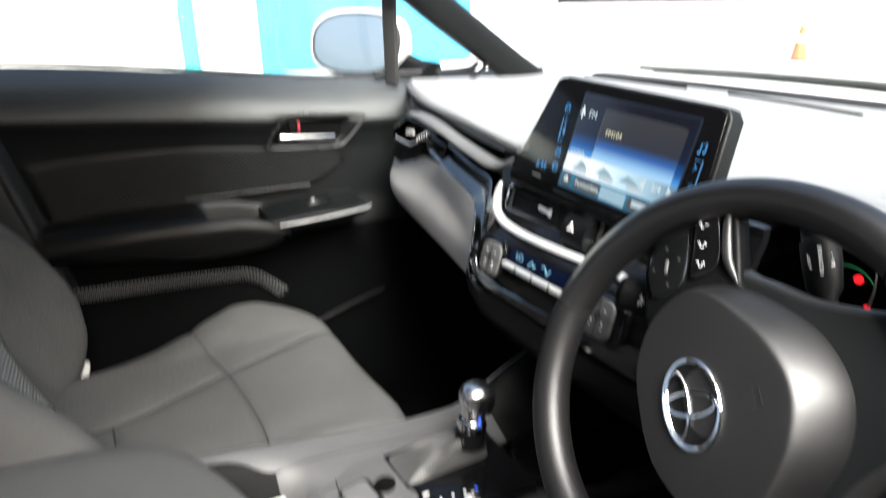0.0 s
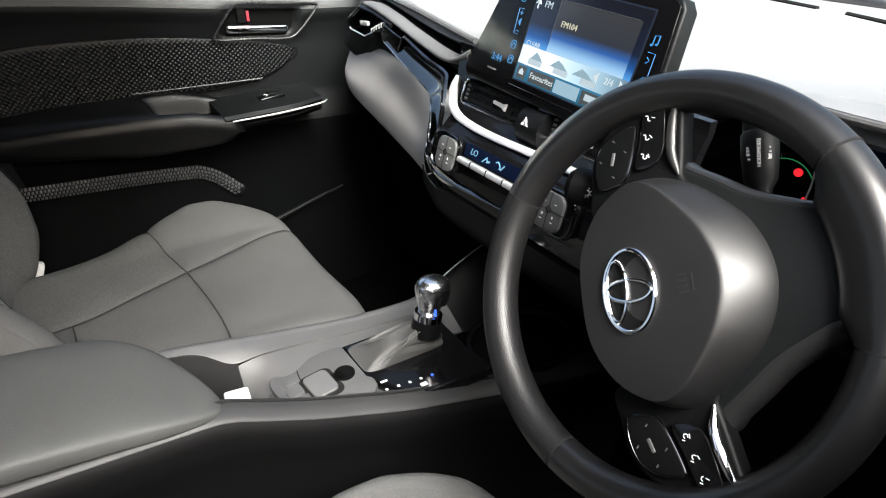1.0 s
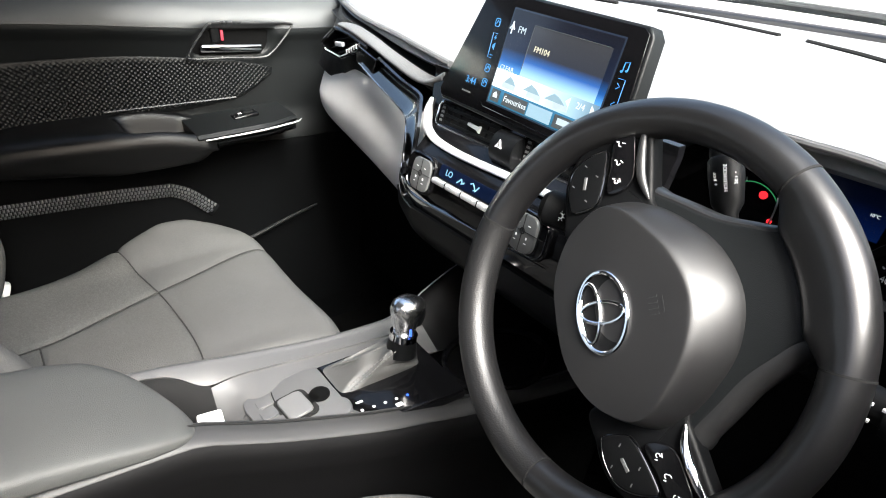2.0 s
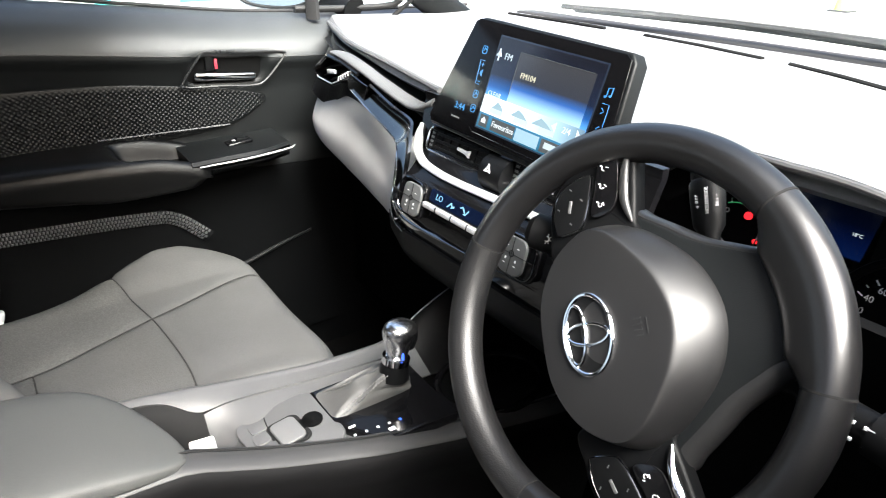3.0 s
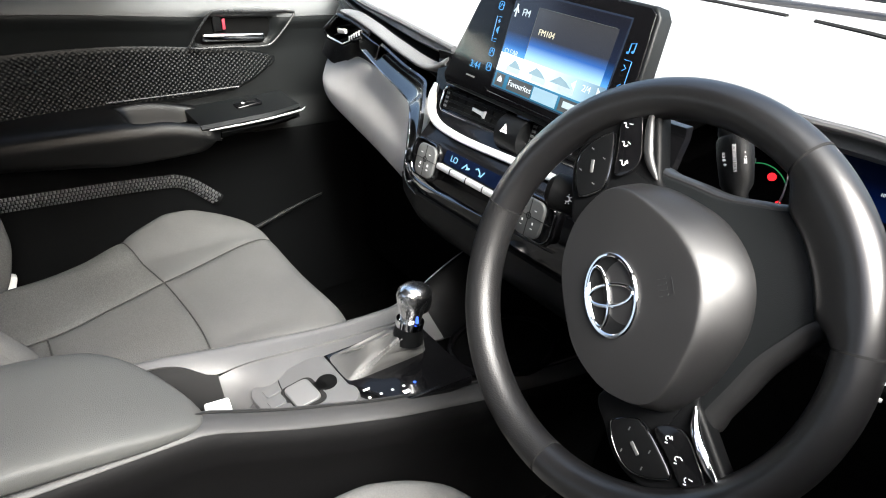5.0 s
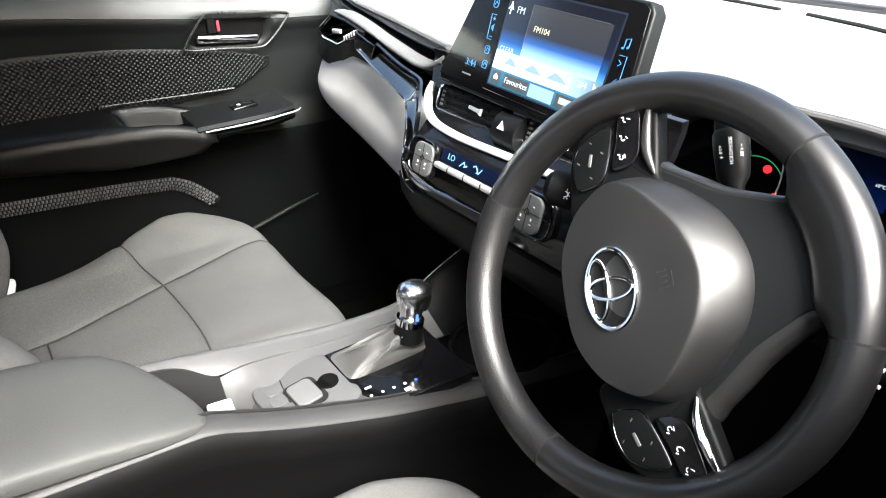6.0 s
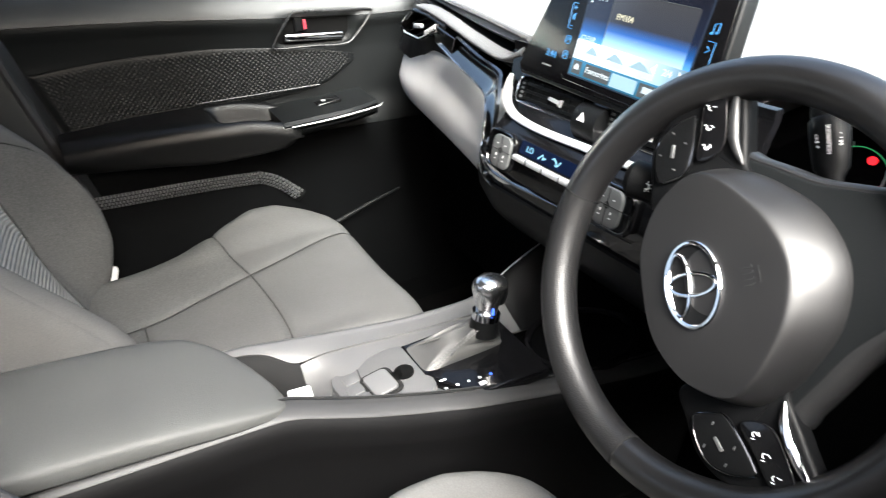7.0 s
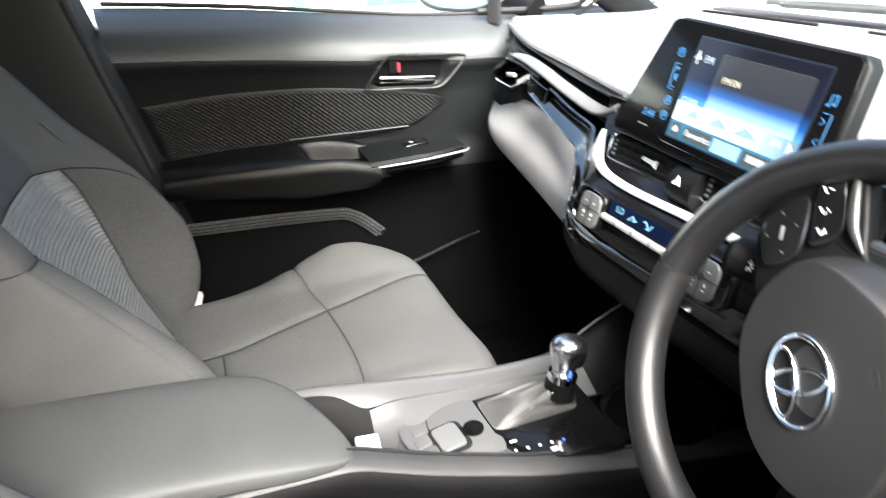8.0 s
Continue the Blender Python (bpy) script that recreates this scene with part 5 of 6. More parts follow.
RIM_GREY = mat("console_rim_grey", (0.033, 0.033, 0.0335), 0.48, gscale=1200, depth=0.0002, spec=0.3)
# Darker grey below the rim: the fall-off of light is put into the colour.
SIDE_SHADED = mat("console_side_shaded", (0.0045, 0.0045, 0.0047), 0.5, gscale=1200, depth=0.0002, spec=0.14)
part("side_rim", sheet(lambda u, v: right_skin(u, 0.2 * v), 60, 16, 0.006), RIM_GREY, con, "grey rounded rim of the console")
part("side_panel", sheet(lambda u, v: right_skin(u, 0.202 + 0.798 * v), 60, 50, 0.006), SIDE_SHADED, con, "grey side panel curving down towards the driver, its shade put into a darker colour")
part("rim_line", tube([(spline(RIM_X, y) - 0.020, y, spline(RIM_Z, y) + 0.0034) for y in np.linspace(-0.3, 0.34, 40)], 0.0014, 6), SEAM, con)
RAIL_Z = ((-0.80, 0.50), (-0.33, 0.466), (-0.16, 0.436), (-0.04, 0.418), (0.045, 0.414), (0.075, 0.420), (0.12, 0.447), (0.176, 0.472), (0.295, 0.51), (0.36, 0.53))


def left_skin(u, v):
    y = -0.80 + 1.16 * u
    z = spline(RAIL_Z, y)
    fl = spline(((-0.8, 0.43), (-0.3, 0.425), (0.02, 0.405), (0.08, 0.39), (0.36, 0.36)), y)
    k = spline(((0, (-0.135, 0.05)), (0.3, (-0.122, z - 0.03)), (0.42, (-0.117, z - 0.004)), (0.48, (-0.110, z)), (0.54, (-0.104, z - 0.002)), (0.8, (-0.06, z * 0.35 + fl * 0.65)), (1, (-0.032, fl))), v)
    scoop = 0.10 * bump_window(y, -0.42, -0.232, 0.014) * bump_window(v, 0.74, 2.0, 0.045)
    return (k[0], y, k[1] - scoop)




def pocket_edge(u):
    """Where the shade-coloured pocket begins across the rail; it rounds off at its front end."""
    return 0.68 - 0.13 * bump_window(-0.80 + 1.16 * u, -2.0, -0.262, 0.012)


# Near-black in place of the console grey: the pocket's shade as colour.
POCKET = mat("console_pocket_shade", (0.0065, 0.0065, 0.0066), 0.7, gscale=1200, depth=0.0002, spec=0.15)
part("left_rail", sheet(lambda u, v: left_skin(0.77 * u, pocket_edge(0.77 * u) * v), 130, 42, 0.004), CONSOLE, con, "grey rail on the passenger side")
part("rail_foot", sheet(lambda u, v: left_skin(0.488 + 0.282 * u, 0.68 + 0.32 * v), 60, 24, 0.004), CONSOLE, con)
part("pocket_wall", sheet(lambda u, v: left_skin(0.488 * u, pocket_edge(0.488 * u) * (1 - v) + v), 80, 30, 0.004), POCKET, con, "wall of the deep tray pocket, darkened in colour for its shade")
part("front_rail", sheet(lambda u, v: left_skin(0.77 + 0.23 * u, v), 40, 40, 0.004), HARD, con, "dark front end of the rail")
part("rail_line", tube([(-0.111, y, spline(RAIL_Z, y) + 0.0016) for y in np.linspace(-0.36, 0.34, 60)], 0.0011, 6), SATIN, con, "thin bright line along the rail")


def tray_skin(u, v):
    y = -0.29 + 0.64 * u
    x = -0.065 + 0.175 * v
    z = spline(((-0.3, 0.425), (0.02, 0.407), (0.06, 0.38), (0.12, 0.36), (0.36, 0.34)), y)
    z -= 0.10 * bump_window(y, -0.42, -0.232, 0.014) * bump_window(x, -0.2, 0.050, 0.003)
    zr = spline(RIM_Z, y) - 0.007
    z += (zr - z) * bump_window(x, spline(RIM_X, y) - 0.040, 0.2, 0.002)
    x = min(x, spline(RIM_X, y) - 0.014)
    return (x, y, z)


part("tray", sheet(lambda u, v: tray_skin(0.094 + 0.376 * u, v), 96, 60, 0.004), CONSOLE, con)
part("tray_pocket", sheet(lambda u, v: tray_skin(0.094 * u, v), 40, 60, 0.004), POCKET, con, "deep pocket of the tray, its shade put into the colour")
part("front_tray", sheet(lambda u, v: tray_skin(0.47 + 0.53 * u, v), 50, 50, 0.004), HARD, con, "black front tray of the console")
# Dark plate added at the bottom to stand in for the tray's deep shade.
part("tray_shade_plate", slab(round_rect(0.095, 0.140, 0.02, 5, -0.012, -0.310), 0.318, 0.334), RUBBER, con, "added dark plate that deepens the shade in the bottom of the tray")
BRAKE = mat("switch_light_grey", (0.105, 0.105, 0.105), 0.4, depth=0.0001)
FIELD = frame3((0.002, -0.150, 0.4235), (1, 0.06, 0.02), (0, 1, 0.10))
bs = part("switch_field", slab(smooth_loop([(-0.05, -0.052), (0.0, -0.056), (0.05, -0.05), (0.06, 0.0), (0.056, 0.05), (0.0, 0.053), (-0.05, 0.05), (-0.056, 0.0)], 48), -0.006, 0.0, FIELD, 0.002), CONSOLE, con)
for k in range(3):
    mb = part("mode_button", slab(round_rect(0.019, 0.021, 0.004, 4, -0.030 + 0.0235 * k, -0.036 + 0.004 * (k - 1)**2), 0.0, 0.0016, FIELD, 0.0005), CONSOLE, bs)
part("field_line", tube([FIELD @ Vector((-0.042 + 0.084 * k / 12, -0.0225 + 0.006 * (k / 6 - 1)**2, 0.0006)) for k in range(13)], 0.0008, 5), SEAM, bs)
part("switch_gap", slab(round_rect(0.057, 0.045, 0.011, 5, 0.006, -0.004), 0.0, 0.0014, FIELD), SEAM, bs)
part("brake_switch", slab(round_rect(0.046, 0.034, 0.008, 5, 0.006, -0.005), 0.001, 0.0055, FIELD, 0.0015), BRAKE, bs, "light grey parking brake switch")
part("switch_edge", tube([FIELD @ Vector((x, y, 0.0020)) for x, y in round_rect(0.048, 0.036, 0.008, 5, 0.006, -0.005)], 0.0012, 6, True), SEAM, bs)
part("finger_well", join([slab(ellipse(0.0145, 0.0135, 24, 0.006, 0.030), 0.0002, 0.0022, FIELD), slab(round_rect(0.018, 0.016, 0.003, 3, 0.006, 0.019), 0.0002, 0.0022, FIELD)]), RECESS, bs, "dark plate drawing the shade of a finger recess")
plate = part("gear_plate", slab([(-0.045, -0.100), (0.028, -0.100), (0.098, -0.062), (0.102, 0.045), (-0.045, 0.05)], 0.414, 0.430, Matrix(), 0.003), GLOSS, con, "gloss black gear gate plate")
for k in range(5):
    part("gate_lamp", box((0.0032, 0.0032, 0.001), Matrix.Translation((0.068 + 0.0015 * k, -0.090 + 0.0158 * k, 0.4308))), BLUE_LAMP if k == 4 else MARK, plate)
part("gate_mark", box((0.006, 0.009, 0.001), Matrix.Translation((0.084, -0.045, 0.4308))), MARK, plate)
part("gate_mark", box((0.003, 0.009, 0.001), Matrix.Translation((0.052, -0.086, 0.4308))), MARK, plate)
part("front_ring", tube([(0.03 + 0.07 * math.cos(a), 0.16 + 0.085 * math.sin(a), 0.386) for a in np.linspace(0, 2 * math.pi, 41)[:-1]], 0.006, 8, True), GLOSS, con, "glossy ring of the front cup holder")

lid = thing("armrest_lid", (0, -0.5, 0.5), "closed grey vinyl armrest lid on the console", "armrest")


def lid_ring(y, top, low, xl, xr):
    pts = []
    for q in np.linspace(0, 2 * math.pi, 49)[:-1]:
        c, s = math.cos(q), math.sin(q)
        a = math.copysign(abs(c)**0.42, c)
        b = math.copysign(abs(s)**0.55, s)
        x = (xl + xr) / 2 + (xr - xl) / 2 * a
        z = (top + low) / 2 + (top - low) / 2 * b
        pts.append((x, y + 0.03 * max(0, -a) * 0.0, z))
    return pts


LID = ((-0.80, (0.580, 0.540, -0.087, 0.099)), (-0.64, (0.568, 0.528, -0.087, 0.099)), (-0.53, (0.558, 0.520, -0.087, 0.099)), (-0.42, (0.545, 0.510, -0.087, 0.099)), (-0.375, (0.537, 0.505, -0.080, 0.099)), (-0.345, (0.530, 0.502, -0.058, 0.098)), (-0.32, (0.522, 0.501, -0.022, 0.095)), (-0.30, (0.514, 0.499, 0.022, 0.089)), (-0.291, (0.508, 0.498, 0.046, 0.081)), (-0.288, (0.504, 0.499, 0.056, 0.073)))
part("padded_top", loft([lid_ring(y, *spline(LID, y)) for y in np.concatenate([np.linspace(-0.80, -0.40, 12), np.linspace(-0.39, -0.288, 24)])]), ARM_VINYL, lid)
box_rings = [[(-0.075, y, 0.44), (0.085, y, 0.44), (0.085, y, 0.508 - 0.09 * (y + 0.37)), (-0.075, y, 0.508 - 0.09 * (y + 0.37))] for y in (-0.80, -0.37)]
part("box", loft(box_rings), SOFT, lid)

card = part("card", box((0.044, 0.030, 0.116), Matrix.Translation((0.004, -0.258, 0.388)) @ Matrix.Rotation(radians(-8), 4, 'Z'), 0.003), WHITE_PL)
tagged(card, "small white card box standing in the console tray", "card box")

# ---- gear lever ----
gear = thing("gear_lever", (0.018, -0.02, 0.42), "automatic gear lever with chrome knob and leather boot", "gear lever")
rings = []
for k in range(13):
    f = k / 12
    cx, cy, cz = -0.006 + 0.024 * f, -0.036 + 0.037 * f, 0.430 + 0.042 * f
    hx, hy = 0.020 * (1 - f)**1.15 + 0.014, 0.046 * (1 - f)**1.25 + 0.016
    e = 0.28 + 0.5 * f
    rings.append([(cx + (hx + 0.0025 * math.sin(4 * q + 11 * f) * 4 * f * (1 - f)) * math.copysign(abs(math.cos(q))**e, math.cos(q)), cy + (hy + 0.004 * math.sin(3 * q - 9 * f) * 4 * f * (1 - f)) * math.copysign(abs(math.sin(q))**e, math.sin(q)), cz + 0.004 * math.sin(5 * q + 8 * f) * (1 - f) * f * 4) for q in np.linspace(0, 2 * math.pi, 65)[:-1]])
part("boot", loft(rings), BOOT, gear, "creased grey leather boot with stitching")
for off in (0.0, 0.007):
    part("stitching", join([tube([(0.0285 - off * 0.9 + 0.002 * f, -0.088 + 0.076 * f - off * 0.2, 0.4325 + 0.040 * f) for f in (k / 18, (k + 0.6) / 18)], 0.0009, 5) for k in range(18)]), STITCH, gear)
part("boot_fold", join([tube(path([(-0.026, -0.085 + 0.02 * k, 0.437), (-0.006 + 0.004 * k, -0.055 + 0.016 * k, 0.452 + 0.003 * k), (0.008, -0.02 + 0.004 * k, 0.468)], 12), [0.0004 + 0.0018 * math.sin(math.pi * m / 11) for m in range(12)], 6) for k in range(3)]), BOOT, gear)
part("collar", tube([(0.019, -0.003, 0.455), (0.0192, 0.0, 0.478)], [0.0215, 0.019], 24), HARD, gear)
part("collar_ring", tube([(0.0192, 0.0, 0.478), (0.0194, 0.002, 0.487)], 0.0192, 24), CHROME, gear)
rings = []
for h, r, dy, sq in ((0.486, 0.0165, 0.0, 1.0), (0.495, 0.0175, 0.001, 1.02), (0.508, 0.0205, 0.003, 1.08), (0.520, 0.0235, 0.005, 1.15), (0.530, 0.0245, 0.007, 1.2), (0.538, 0.0225, 0.008, 1.2), (0.5435, 0.017, 0.008, 1.2), (0.546, 0.008, 0.008, 1.2)):
    rings.append([(0.0195 + 0.85 * r * math.cos(q), 0.002 + dy + 0.85 * r * sq * math.sin(q), 0.486 + (h - 0.486) * 0.88 - 0.12 * r * math.sin(q)) for q in np.linspace(0, 2 * math.pi, 33)[:-1]])
part("knob", loft(rings), KNOB, gear, "polished silver gear knob")
part("knob_insert", loft([[(0.0195 + 0.0180 * s * math.cos(q), 0.017 + 0.016 * s * math.sin(q), 0.486 + (h - 0.486) * 0.88) for q in np.linspace(0, 2 * math.pi, 25)[:-1]] for h, s in ((0.500, 0.75), (0.512, 0.95), (0.524, 1.0), (0.532, 0.96), (0.5375, 0.7))]), HARD, gear, "black front of the knob")
part("knob_lamp", box((0.004, 0.003, 0.011), Matrix.Translation((0.0345, 0.003, 0.494)), 0.001), BLUE_LAMP, gear, "blue lit mark")

# ---- seats ----
CUSH_X = ((0.0, (-0.24, -0.22)), (0.06, (-0.25, -0.08)), (0.11, (-0.243, -0.012)), (0.16, (-0.222, 0.0)), (0.21, (-0.195, -0.004)), (0.29, (-0.15, -0.02)), (0.5, (0.0, -0.028)), (0.71, (0.15, -0.02)), (0.79, (0.195, -0.02)), (0.84, (0.222, -0.022)), (0.89, (0.24, -0.032)), (0.94, (0.247, -0.08)), (1.0, (0.24, -0.22)))
BOL = ((-0.47, -0.028), (-0.40, -0.026), (-0.33, -0.018), (-0.27, -0.002), (-0.24, 0.007), (-0.20, 0.020), (-0.16, 0.032), (-0.12, 0.029), (-0.083, 0.016), (-0.04, 0.0), (0.02, -0.022))
NARROW = ((-0.47, 0.80), (-0.40, 0.83), (-0.27, 0.92), (-0.20, 1.0), (-0.10, 1.0), (-0.04, 0.97), (0.02, 0.91))
CUSH_Y = ((0.0, (-0.50, 0.0)), (0.4, (-0.26, 0.0)), (0.72, (-0.07, 0.002)), (0.84, (-0.012, -0.004)), (0.90, (0.012, -0.022)), (0.95, (0.022, -0.06)), (1.0, (0.015, -0.16)))


def cushion_point(s, t):
    x, dz = spline(CUSH_X, s)
    y, dr = spline(CUSH_Y, t)
    side = abs(s - 0.5) * 2
    b = spline(BOL, y) * spline(((0, 0.0), (0.42, 0.0), (0.6, 0.55), (0.72, 1.0), (0.82, 0.95), (1.0, 0.6)), side) * (1.0 if s < 0.5 else 0.35)
    if s < 0.5:
        x *= 1 - (1 - spline(NARROW, y)) * side
    corner = 0.16 * max(0, side - 0.35)**2 * spline(((0, 0), (0.6, 0), (1, 1)), t)
    return Vector((x, y - corner, 0.405 + dz + b + dr))


def cushion_patch(lo, hi, t0, t1, nu, nv):
    """A padded patch between two seam lines: lo and hi give s for each t, t0 and t1 give t for each u."""
    def f(u, v):
        a0, a1 = t0(u), t1(u)
        t = a0 + (a1 - a0) * v
        a, b = lo(t), hi(t)
        p = cushion_point(a + (b - a) * u, t)
        e = min(u * (b - a) * 0.55, (1 - u) * (b - a) * 0.55, v * (a1 - a0) * 0.6, (1 - v) * (a1 - a0) * 0.6)
        p.z -= 0.006 * math.exp(-e / 0.007)
        return p
    return sheet(f, nu, nv, 0.006)


def seam_s(t):
    return spline(((0.0, 0.50), (0.165, 0.485), (0.33, 0.436), (0.47, 0.395), (0.56, 0.373), (0.685, 0.338), (0.845, 0.297), (1.0, 0.27)), t)


def seam_r(t):
    return spline(((0.0, 0.70), (0.3, 0.75), (0.6, 0.82), (1.0, 0.86)), t)


TM = 0.475


def t_mid(u):
    """The cross seam between insert and front panel."""
    return TM + 0.016 * (1 - (2 * u - 1)**2)


def seat(name, label):
    st = thing(name, (0, -0.25, 0.10), label, "car seat", "front seats")
    part("seat_insert", cushion_patch(seam_s, seam_r, lambda u: 0.15, t_mid, 40, 30), FABRIC_LIGHT, st, "finely textured grey seat insert")
    part("front_panel", cushion_patch(seam_s, seam_r, t_mid, lambda u: 1.0, 44, 44), FABRIC, st, "smooth grey fabric front panel")
    part("rear_panel", cushion_patch(seam_s, seam_r, lambda u: 0.0, lambda u: 0.15, 20, 10), FABRIC_RIB, st)
    for sd in (0, 1):
        lo = (lambda t: 0.0) if sd == 0 else seam_r
        hi = seam_s if sd == 0 else (lambda t: 1.0)
        edge = (lambda u: TM - 0.09 * (1 - u)) if sd == 0 else (lambda u: TM - 0.09 * u)
        part("bolster_front", cushion_patch(lo, hi, edge, lambda u: 1.0, 48, 36), FABRIC, st)
        part("bolster_rear", cushion_patch(lo, hi, lambda u: 0.0, edge, 48, 30), FABRIC_RIB, st, "textured dark grey bolster fabric")

    def seam_cord(pts):
        return tube([p + Vector((0, 0, -0.0045)) for p in pts], 0.0013, 6)
    part("seam", seam_cord([cushion_point(seam_s(t), t) for t in np.linspace(0.0, 0.96, 40)]), SEAM_SOFT, st)
    part("seam", seam_cord([cushion_point(seam_r(t), t) for t in np.linspace(0.0, 0.96, 40)]), SEAM_SOFT, st)
    part("seam", seam_cord([cushion_point(seam_s(t_mid(u)) + (seam_r(t_mid(u)) - seam_s(t_mid(u))) * u, t_mid(u)) for u in np.linspace(0, 1, 36)]), SEAM_SOFT, st)
    part("seam", seam_cord([cushion_point(u * seam_s(TM - 0.09 * (1 - u)), TM - 0.09 * (1 - u)) for u in np.linspace(0.12, 1, 24)]), SEAM_SOFT, st)
    part("seam", seam_cord([cushion_point(q, 0.15) for q in np.linspace(seam_s(0.15), seam_r(0.15), 20)]), SEAM_SOFT, st)
    part("base", box((0.44, 0.44, 0.16), Matrix.Translation((0, -0.25, 0.22)), 0.03), HARD, st)
    for rx in (-0.2, 0.2):
        part("rail", box((0.04, 0.5, 0.16), Matrix.Translation((rx, -0.25, 0.070)), 0.008), HARD, st)

    # backrest: s across, t from the cushion up to the shoulders
    def back_point(s, t):
        w = spline(((0, 0.235), (0.3, 0.262), (0.6, 0.265), (0.85, 0.215), (1.0, 0.15)), t)
        bh = spline(((0, 0.02), (0.08, 0.066), (0.18, 0.107), (0.32, 0.132), (0.43, 0.129), (0.54, 0.110), (0.645, 0.083), (0.737, 0.076), (0.83, 0.07), (1, 0.03)) if s < 0.5 else ((0, 0.07), (0.1, 0.10), (0.23, 0.117), (0.43, 0.089), (0.6, 0.059), (0.8, 0.055), (1, 0.03)), t)
        side = (s - 0.5) * 2
        a = abs(side)
        x = math.copysign(spline(((0, 0), (0.5, 0.55), (0.75, 0.82), (0.9, 0.98), (1, 1.0)), a) * w, side)
        fwd = bh * spline(((0, 0), (0.45, 0.08), (0.62, 0.55), (0.76, 1.0), (0.86, 0.9), (0.95, 0.2), (1.0, -0.6)), a)
        z = 0.36 + 0.60 * t
        y = -0.485 - 0.48 * (z - 0.38) + fwd - 0.05 * max(0, t - 0.9) * 10 * max(0, t - 0.9) * 3
        return Vector((x, y, z))

    def back_patch(lo, hi, t0, t1, nu, nv):
        def f(u, v):
            a, b = lo((t0(0.5) + t1(0.5)) / 2), hi((t0(0.5) + t1(0.5)) / 2)
            for _ in range(3):
                q = a + (b - a) * u
                c0, c1 = t0(q), t1(q)
                t = c0 + (c1 - c0) * v
                a, b = lo(t), hi(t)
            p = back_point(a + (b - a) * u, t)
            e = min(u * (b - a) * 0.5, (1 - u) * (b - a) * 0.5, v * (c1 - c0) * 0.6, (1 - v) * (c1 - c0) * 0.6)
            p.y -= 0.006 * math.exp(-e / 0.007)
            return p
        return sheet(f, nu, nv, 0.006)

    def bs_(t):
        return spline(((0, 0.315), (0.05, 0.31), (0.14, 0.30), (0.25, 0.258), (0.375, 0.237), (0.453, 0.225), (0.52, 0.217), (1, 0.25)), t)

    def cut_(q):
        """The seam under the smooth upper panel: level over the insert, falling round the outer bolster."""
        return spline(((0, 0.10), (0.066, 0.22), (0.10, 0.36), (0.12, 0.44), (0.155, 0.51), (0.19, 0.535), (0.22, 0.545), (0.3, 0.553), (1, 0.553)), q)
    zero, one = (lambda t: 0.0), (lambda t: 1.0)
    part("back_insert", back_patch(bs_, lambda t: 1 - bs_(t), zero, cut_, 40, 44), FABRIC_BACK, st, "light grey ribbed backrest insert")
    part("back_upper", back_patch(zero, one, cut_, one, 80, 44), FABRIC, st)
    part("back_bolster", back_patch(zero, bs_, zero, cut_, 48, 44), FABRIC_RIB, st, "textured lower bolster of the backrest")
    part("back_bolster", back_patch(lambda t: 1 - bs_(t), lambda t: 0.93, zero, cut_, 40, 40), FABRIC, st)
    part("back_side", back_patch(lambda t: 0.93, one, zero, cut_, 14, 30), FABRIC_DARK, st, "grey side panel of the backrest")
    for pts in ([back_point(bs_(t), t) for t in np.linspace(0.02, 0.54, 30)], [back_point(1 - bs_(t), t) for t in np.linspace(0.02, 0.55, 30)], [back_point(0.93, t) for t in np.linspace(0.02, 0.55, 30)], [back_point(q, cut_(q)) for q in np.linspace(0.0, 1.0, 60)]):
        part("back_seam", tube([p + Vector((0, -0.004, 0)) for p in pts], 0.0013, 6), SEAM_SOFT, st)
    part("belt_loop", tube([back_point(0.17, t) + Vector((0.0, 0.002, 0)) for t in np.linspace(0.60, 0.67, 8)], [0.001, 0.002, 0.0022, 0.0022, 0.0022, 0.0022, 0.002, 0.001], 8, flat=0.6), STITCH, st, "stitched belt opening in the backrest")
    rg = []
    for t in np.linspace(0, 1, 14):
        p, q = back_point(0.0, t), back_point(1.0, t)
        rg.append([p + Vector((0.004, 0, 0)), q - Vector((0.004, 0, 0)), q + Vector((-0.01, -0.07, 0)), q + Vector((-0.05, -0.10, 0)), p + Vector((0.05, -0.10, 0)), p + Vector((0.01, -0.07, 0))])
    part("back_shell", loft(rg), FABRIC_RIB, st, "dark rear shell of the backrest")
    return st


s1 = seat("front_seat", "grey cloth front passenger seat with raised bolsters")
s1.matrix_basis = Matrix.Translation((-0.385, -0.25, 0.10))
s2 = copy_thing(s1, Matrix.Translation((0.425, -0.299, 0.101)))
s2["label"] = "grey cloth driver seat beside the open door"

buckle = part("belt_buckle", box((0.02, 0.03, 0.06), Matrix.Translation((-0.60, -0.45, 0.37)) @ Matrix.Rotation(radians(-20), 4, 'X'), 0.005), WHITE_PL)
tagged(buckle, "pale plastic seat belt guide beside the cushion", "belt guide")

# ---- rear bench ----
rb = thing("rear_bench", (0, -1.2, 0.1), "dark grey cloth rear bench", "bench")
part("bench_cushion", box((1.3, 0.5, 0.22), Matrix.Translation((0, -1.20, 0.27)), 0.06), FABRIC_RIB, rb)
part("bench_back", box((1.3, 0.16, 0.6), Matrix.Translation((0, -1.48, 0.62)) @ Matrix.Rotation(radians(-15), 4, 'X'), 0.06), FABRIC_RIB, rb)
part("bench_legs", box((1.2, 0.4, 0.15), Matrix.Translation((0, -1.2, 0.09))), HARD, rb)

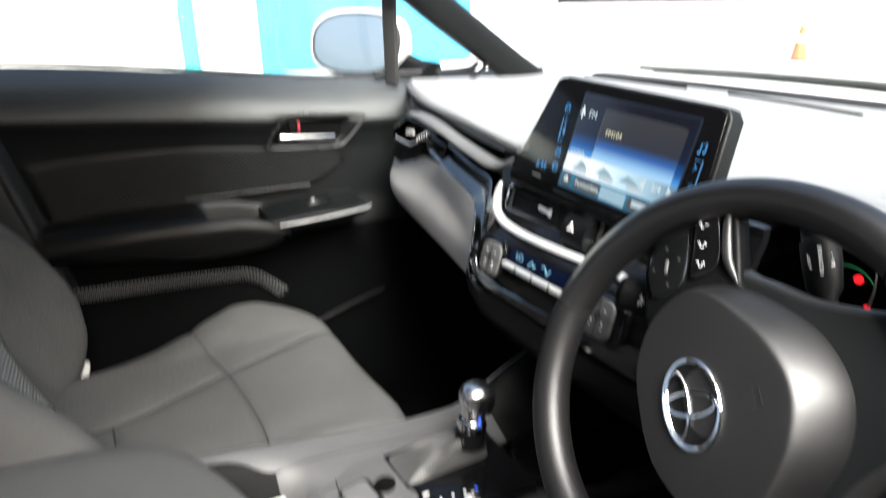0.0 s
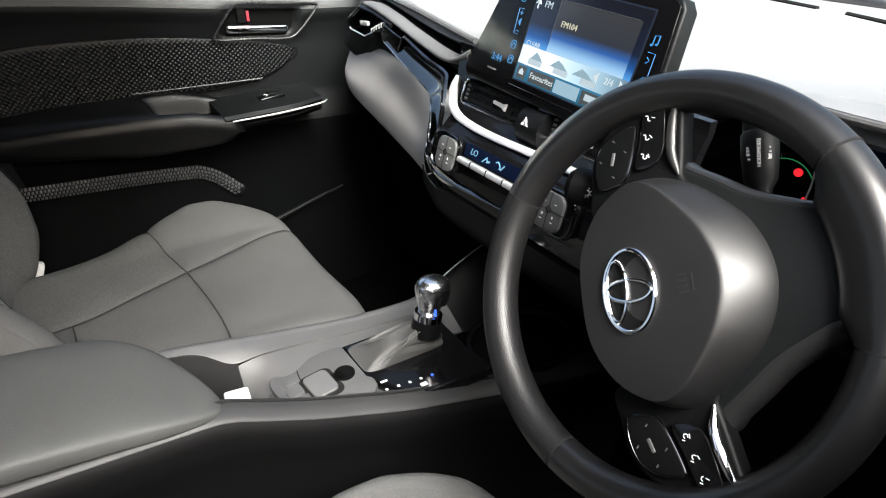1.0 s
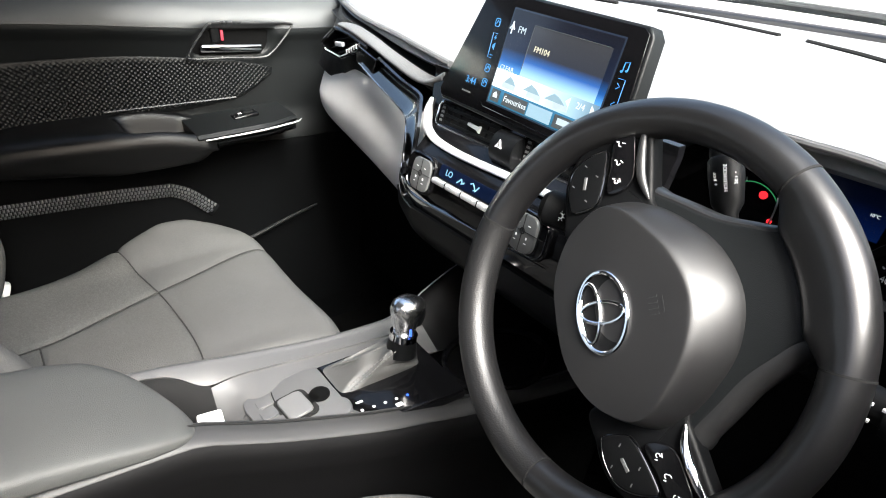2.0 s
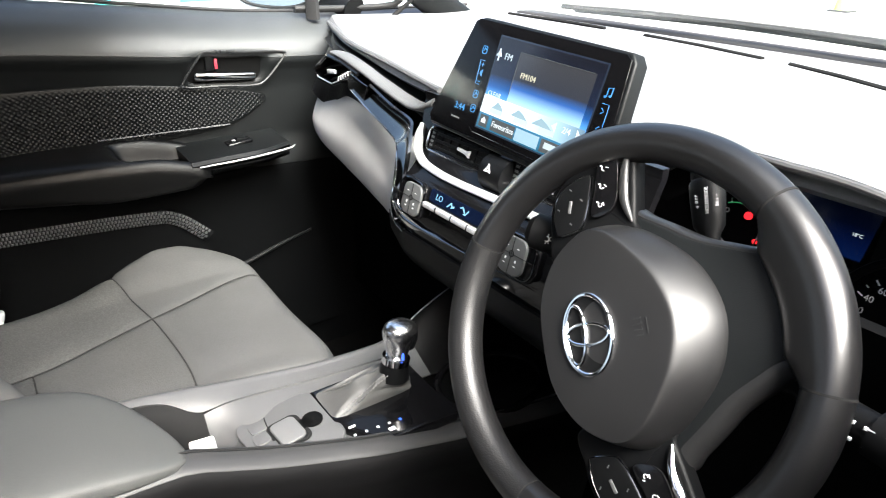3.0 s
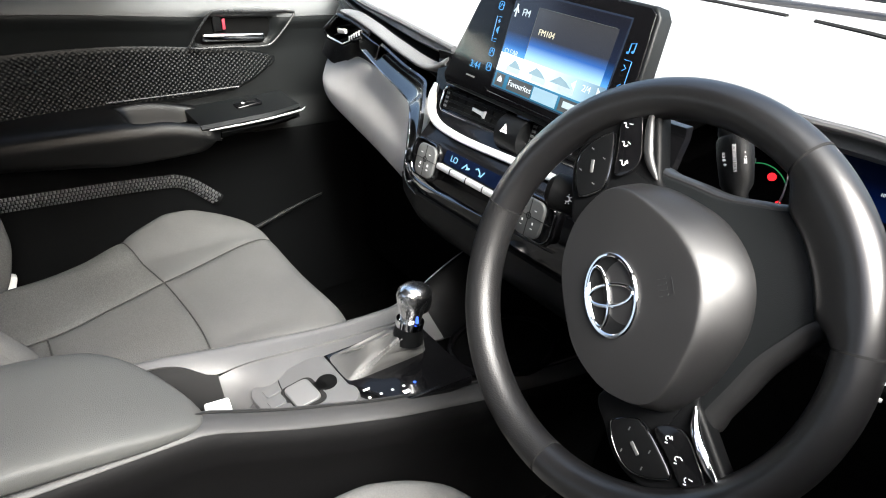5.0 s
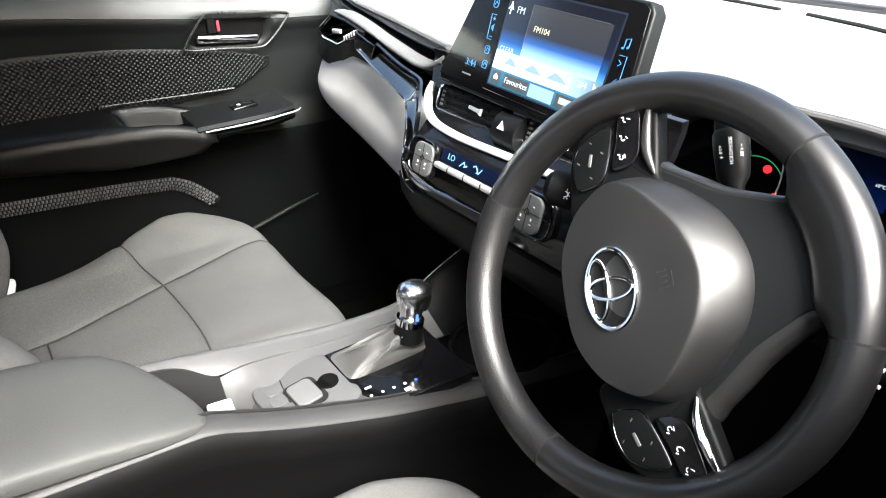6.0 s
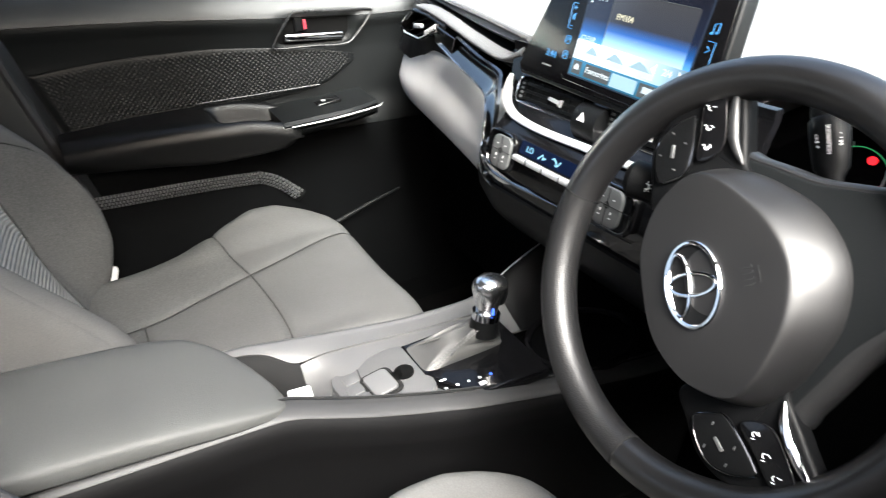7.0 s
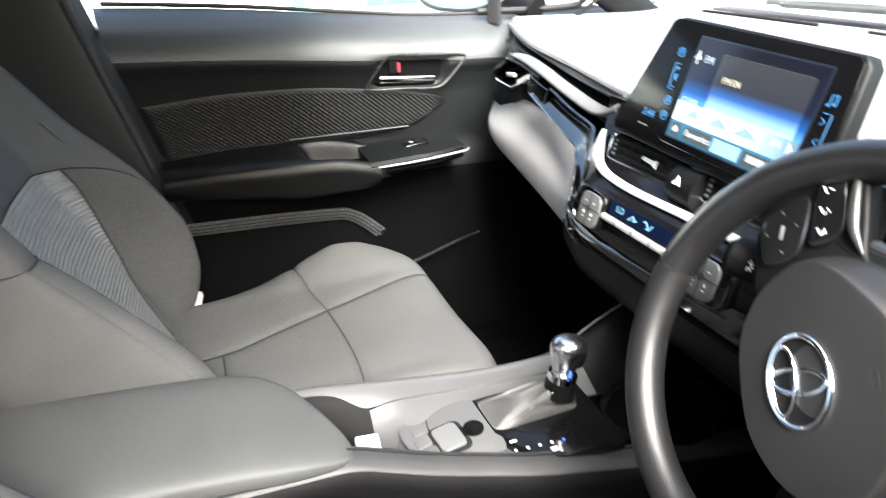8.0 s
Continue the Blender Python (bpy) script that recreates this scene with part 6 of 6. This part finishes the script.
# ---- outside: bonnet, forecourt, buildings ----
tagged(part("ground", box((400, 400, 0.1), Matrix.Translation((0, 0, -0.50))), TARMAC), "pale dry forecourt concrete", "ground", kind="structure")


def bonnet_skin(u, v):
    x = -0.74 + 1.48 * u
    k = x / 0.74
    return (x * (1 - 0.08 * v), 0.84 + 0.95 * v, 0.80 - 0.10 * v - 0.14 * v**4 - 0.05 * k * k)


bon = part("bonnet", sheet(bonnet_skin, 20, 20, 0.01), PAINT)
tagged(bon, "white painted bonnet of the car", "bonnet", kind="structure")
tagged(part("cowl", box((1.36, 0.06, 0.05), Matrix.Translation((0, 0.815, 0.80)), 0.01), RUBBER), "black cowl panel at the windscreen base", "cowl", kind="structure")
wip = thing("wiper", (0.2, 0.80, 0.835), "black wiper arm resting on the windscreen base", "wiper")
part("wiper_arm", tube(path([(0.55, 0.80, 0.84), (0.2, 0.805, 0.853), (-0.2, 0.80, 0.855), (-0.5, 0.775, 0.85)], 24), 0.006, 8), RUBBER, wip)
part("wiper_blade", tube(path([(0.3, 0.79, 0.848), (-0.1, 0.795, 0.852), (-0.45, 0.765, 0.848)], 20), 0.005, 6, flat=1.6), RUBBER, wip)

# ---- forecourt seen through the windows ----
WALL_W = mat("white_render_wall", (0.78, 0.78, 0.76), 0.8, scale=2, gscale=40, depth=0.002)
TURQ = mat("turquoise_paint", (0.05, 0.5, 0.55), 0.5, scale=2, gscale=60, depth=0.0005)
BLUE_W = mat("blue_cladding", (0.04, 0.32, 0.55), 0.5, scale=2, gscale=60, depth=0.0005)
CREAM = mat("cream_panel", (0.4, 0.33, 0.2), 0.7, scale=2, gscale=60, depth=0.0005)
ORANGE = mat("orange_cone_plastic", (0.75, 0.12, 0.03), 0.5, scale=10, gscale=60, depth=0.0005)
GREENY = mat("green_plastic", (0.35, 0.45, 0.12), 0.5, scale=10, gscale=60, depth=0.0005)
bld = thing("showroom_building", (-14.5, 4, -0.45), "white showroom building with turquoise posts and blue cladding", "building")
part("wall", box((0.4, 22, 4.5), Matrix.Translation((-15.0, 1.0, 1.8)), 0.05), WALL_W, bld)
part("blue_cladding", box((0.12, 5.4, 3.6), Matrix.Translation((-14.72, 6.4, 1.35)), 0.02), BLUE_W, bld)
for py in (-7.0, 2.2):
    part("post", box((0.16, 0.3, 3.6), Matrix.Translation((-14.65, py, 1.35)), 0.02), TURQ, bld)
part("cream_panel", box((0.08, 2.1, 1.4), Matrix.Translation((-14.74, 0.45, 1.7)), 0.02), CREAM, bld)
part("kerb_stripe", box((0.3, 14, 0.12), Matrix.Translation((-11.0, -5.0, -0.40)), 0.02), TURQ, bld)
for n_, (cx, cy, m_) in enumerate(((-9.5, 15.0, ORANGE), (-6.4, 14.5, GREENY), (-4.3, 12.5, ORANGE))):
    cone = thing("traffic_cone", (cx, cy, -0.45), "orange plastic traffic cone standing on the forecourt" if m_ is ORANGE else "greenish plastic bollard standing on the forecourt", "cone", "forecourt markers")
    part("cone_body", tube([(cx, cy, -0.43), (cx, cy, 0.0), (cx, cy, 0.35)], [0.17, 0.10, 0.04], 20), m_, cone)
    part("cone_band", tube([(cx, cy, -0.02), (cx, cy, 0.12)], [0.107, 0.083], 20), WALL_W, cone)
    part("cone_base", box((0.42, 0.42, 0.04), Matrix.Translation((cx, cy, -0.43)), 0.015), RUBBER, cone)
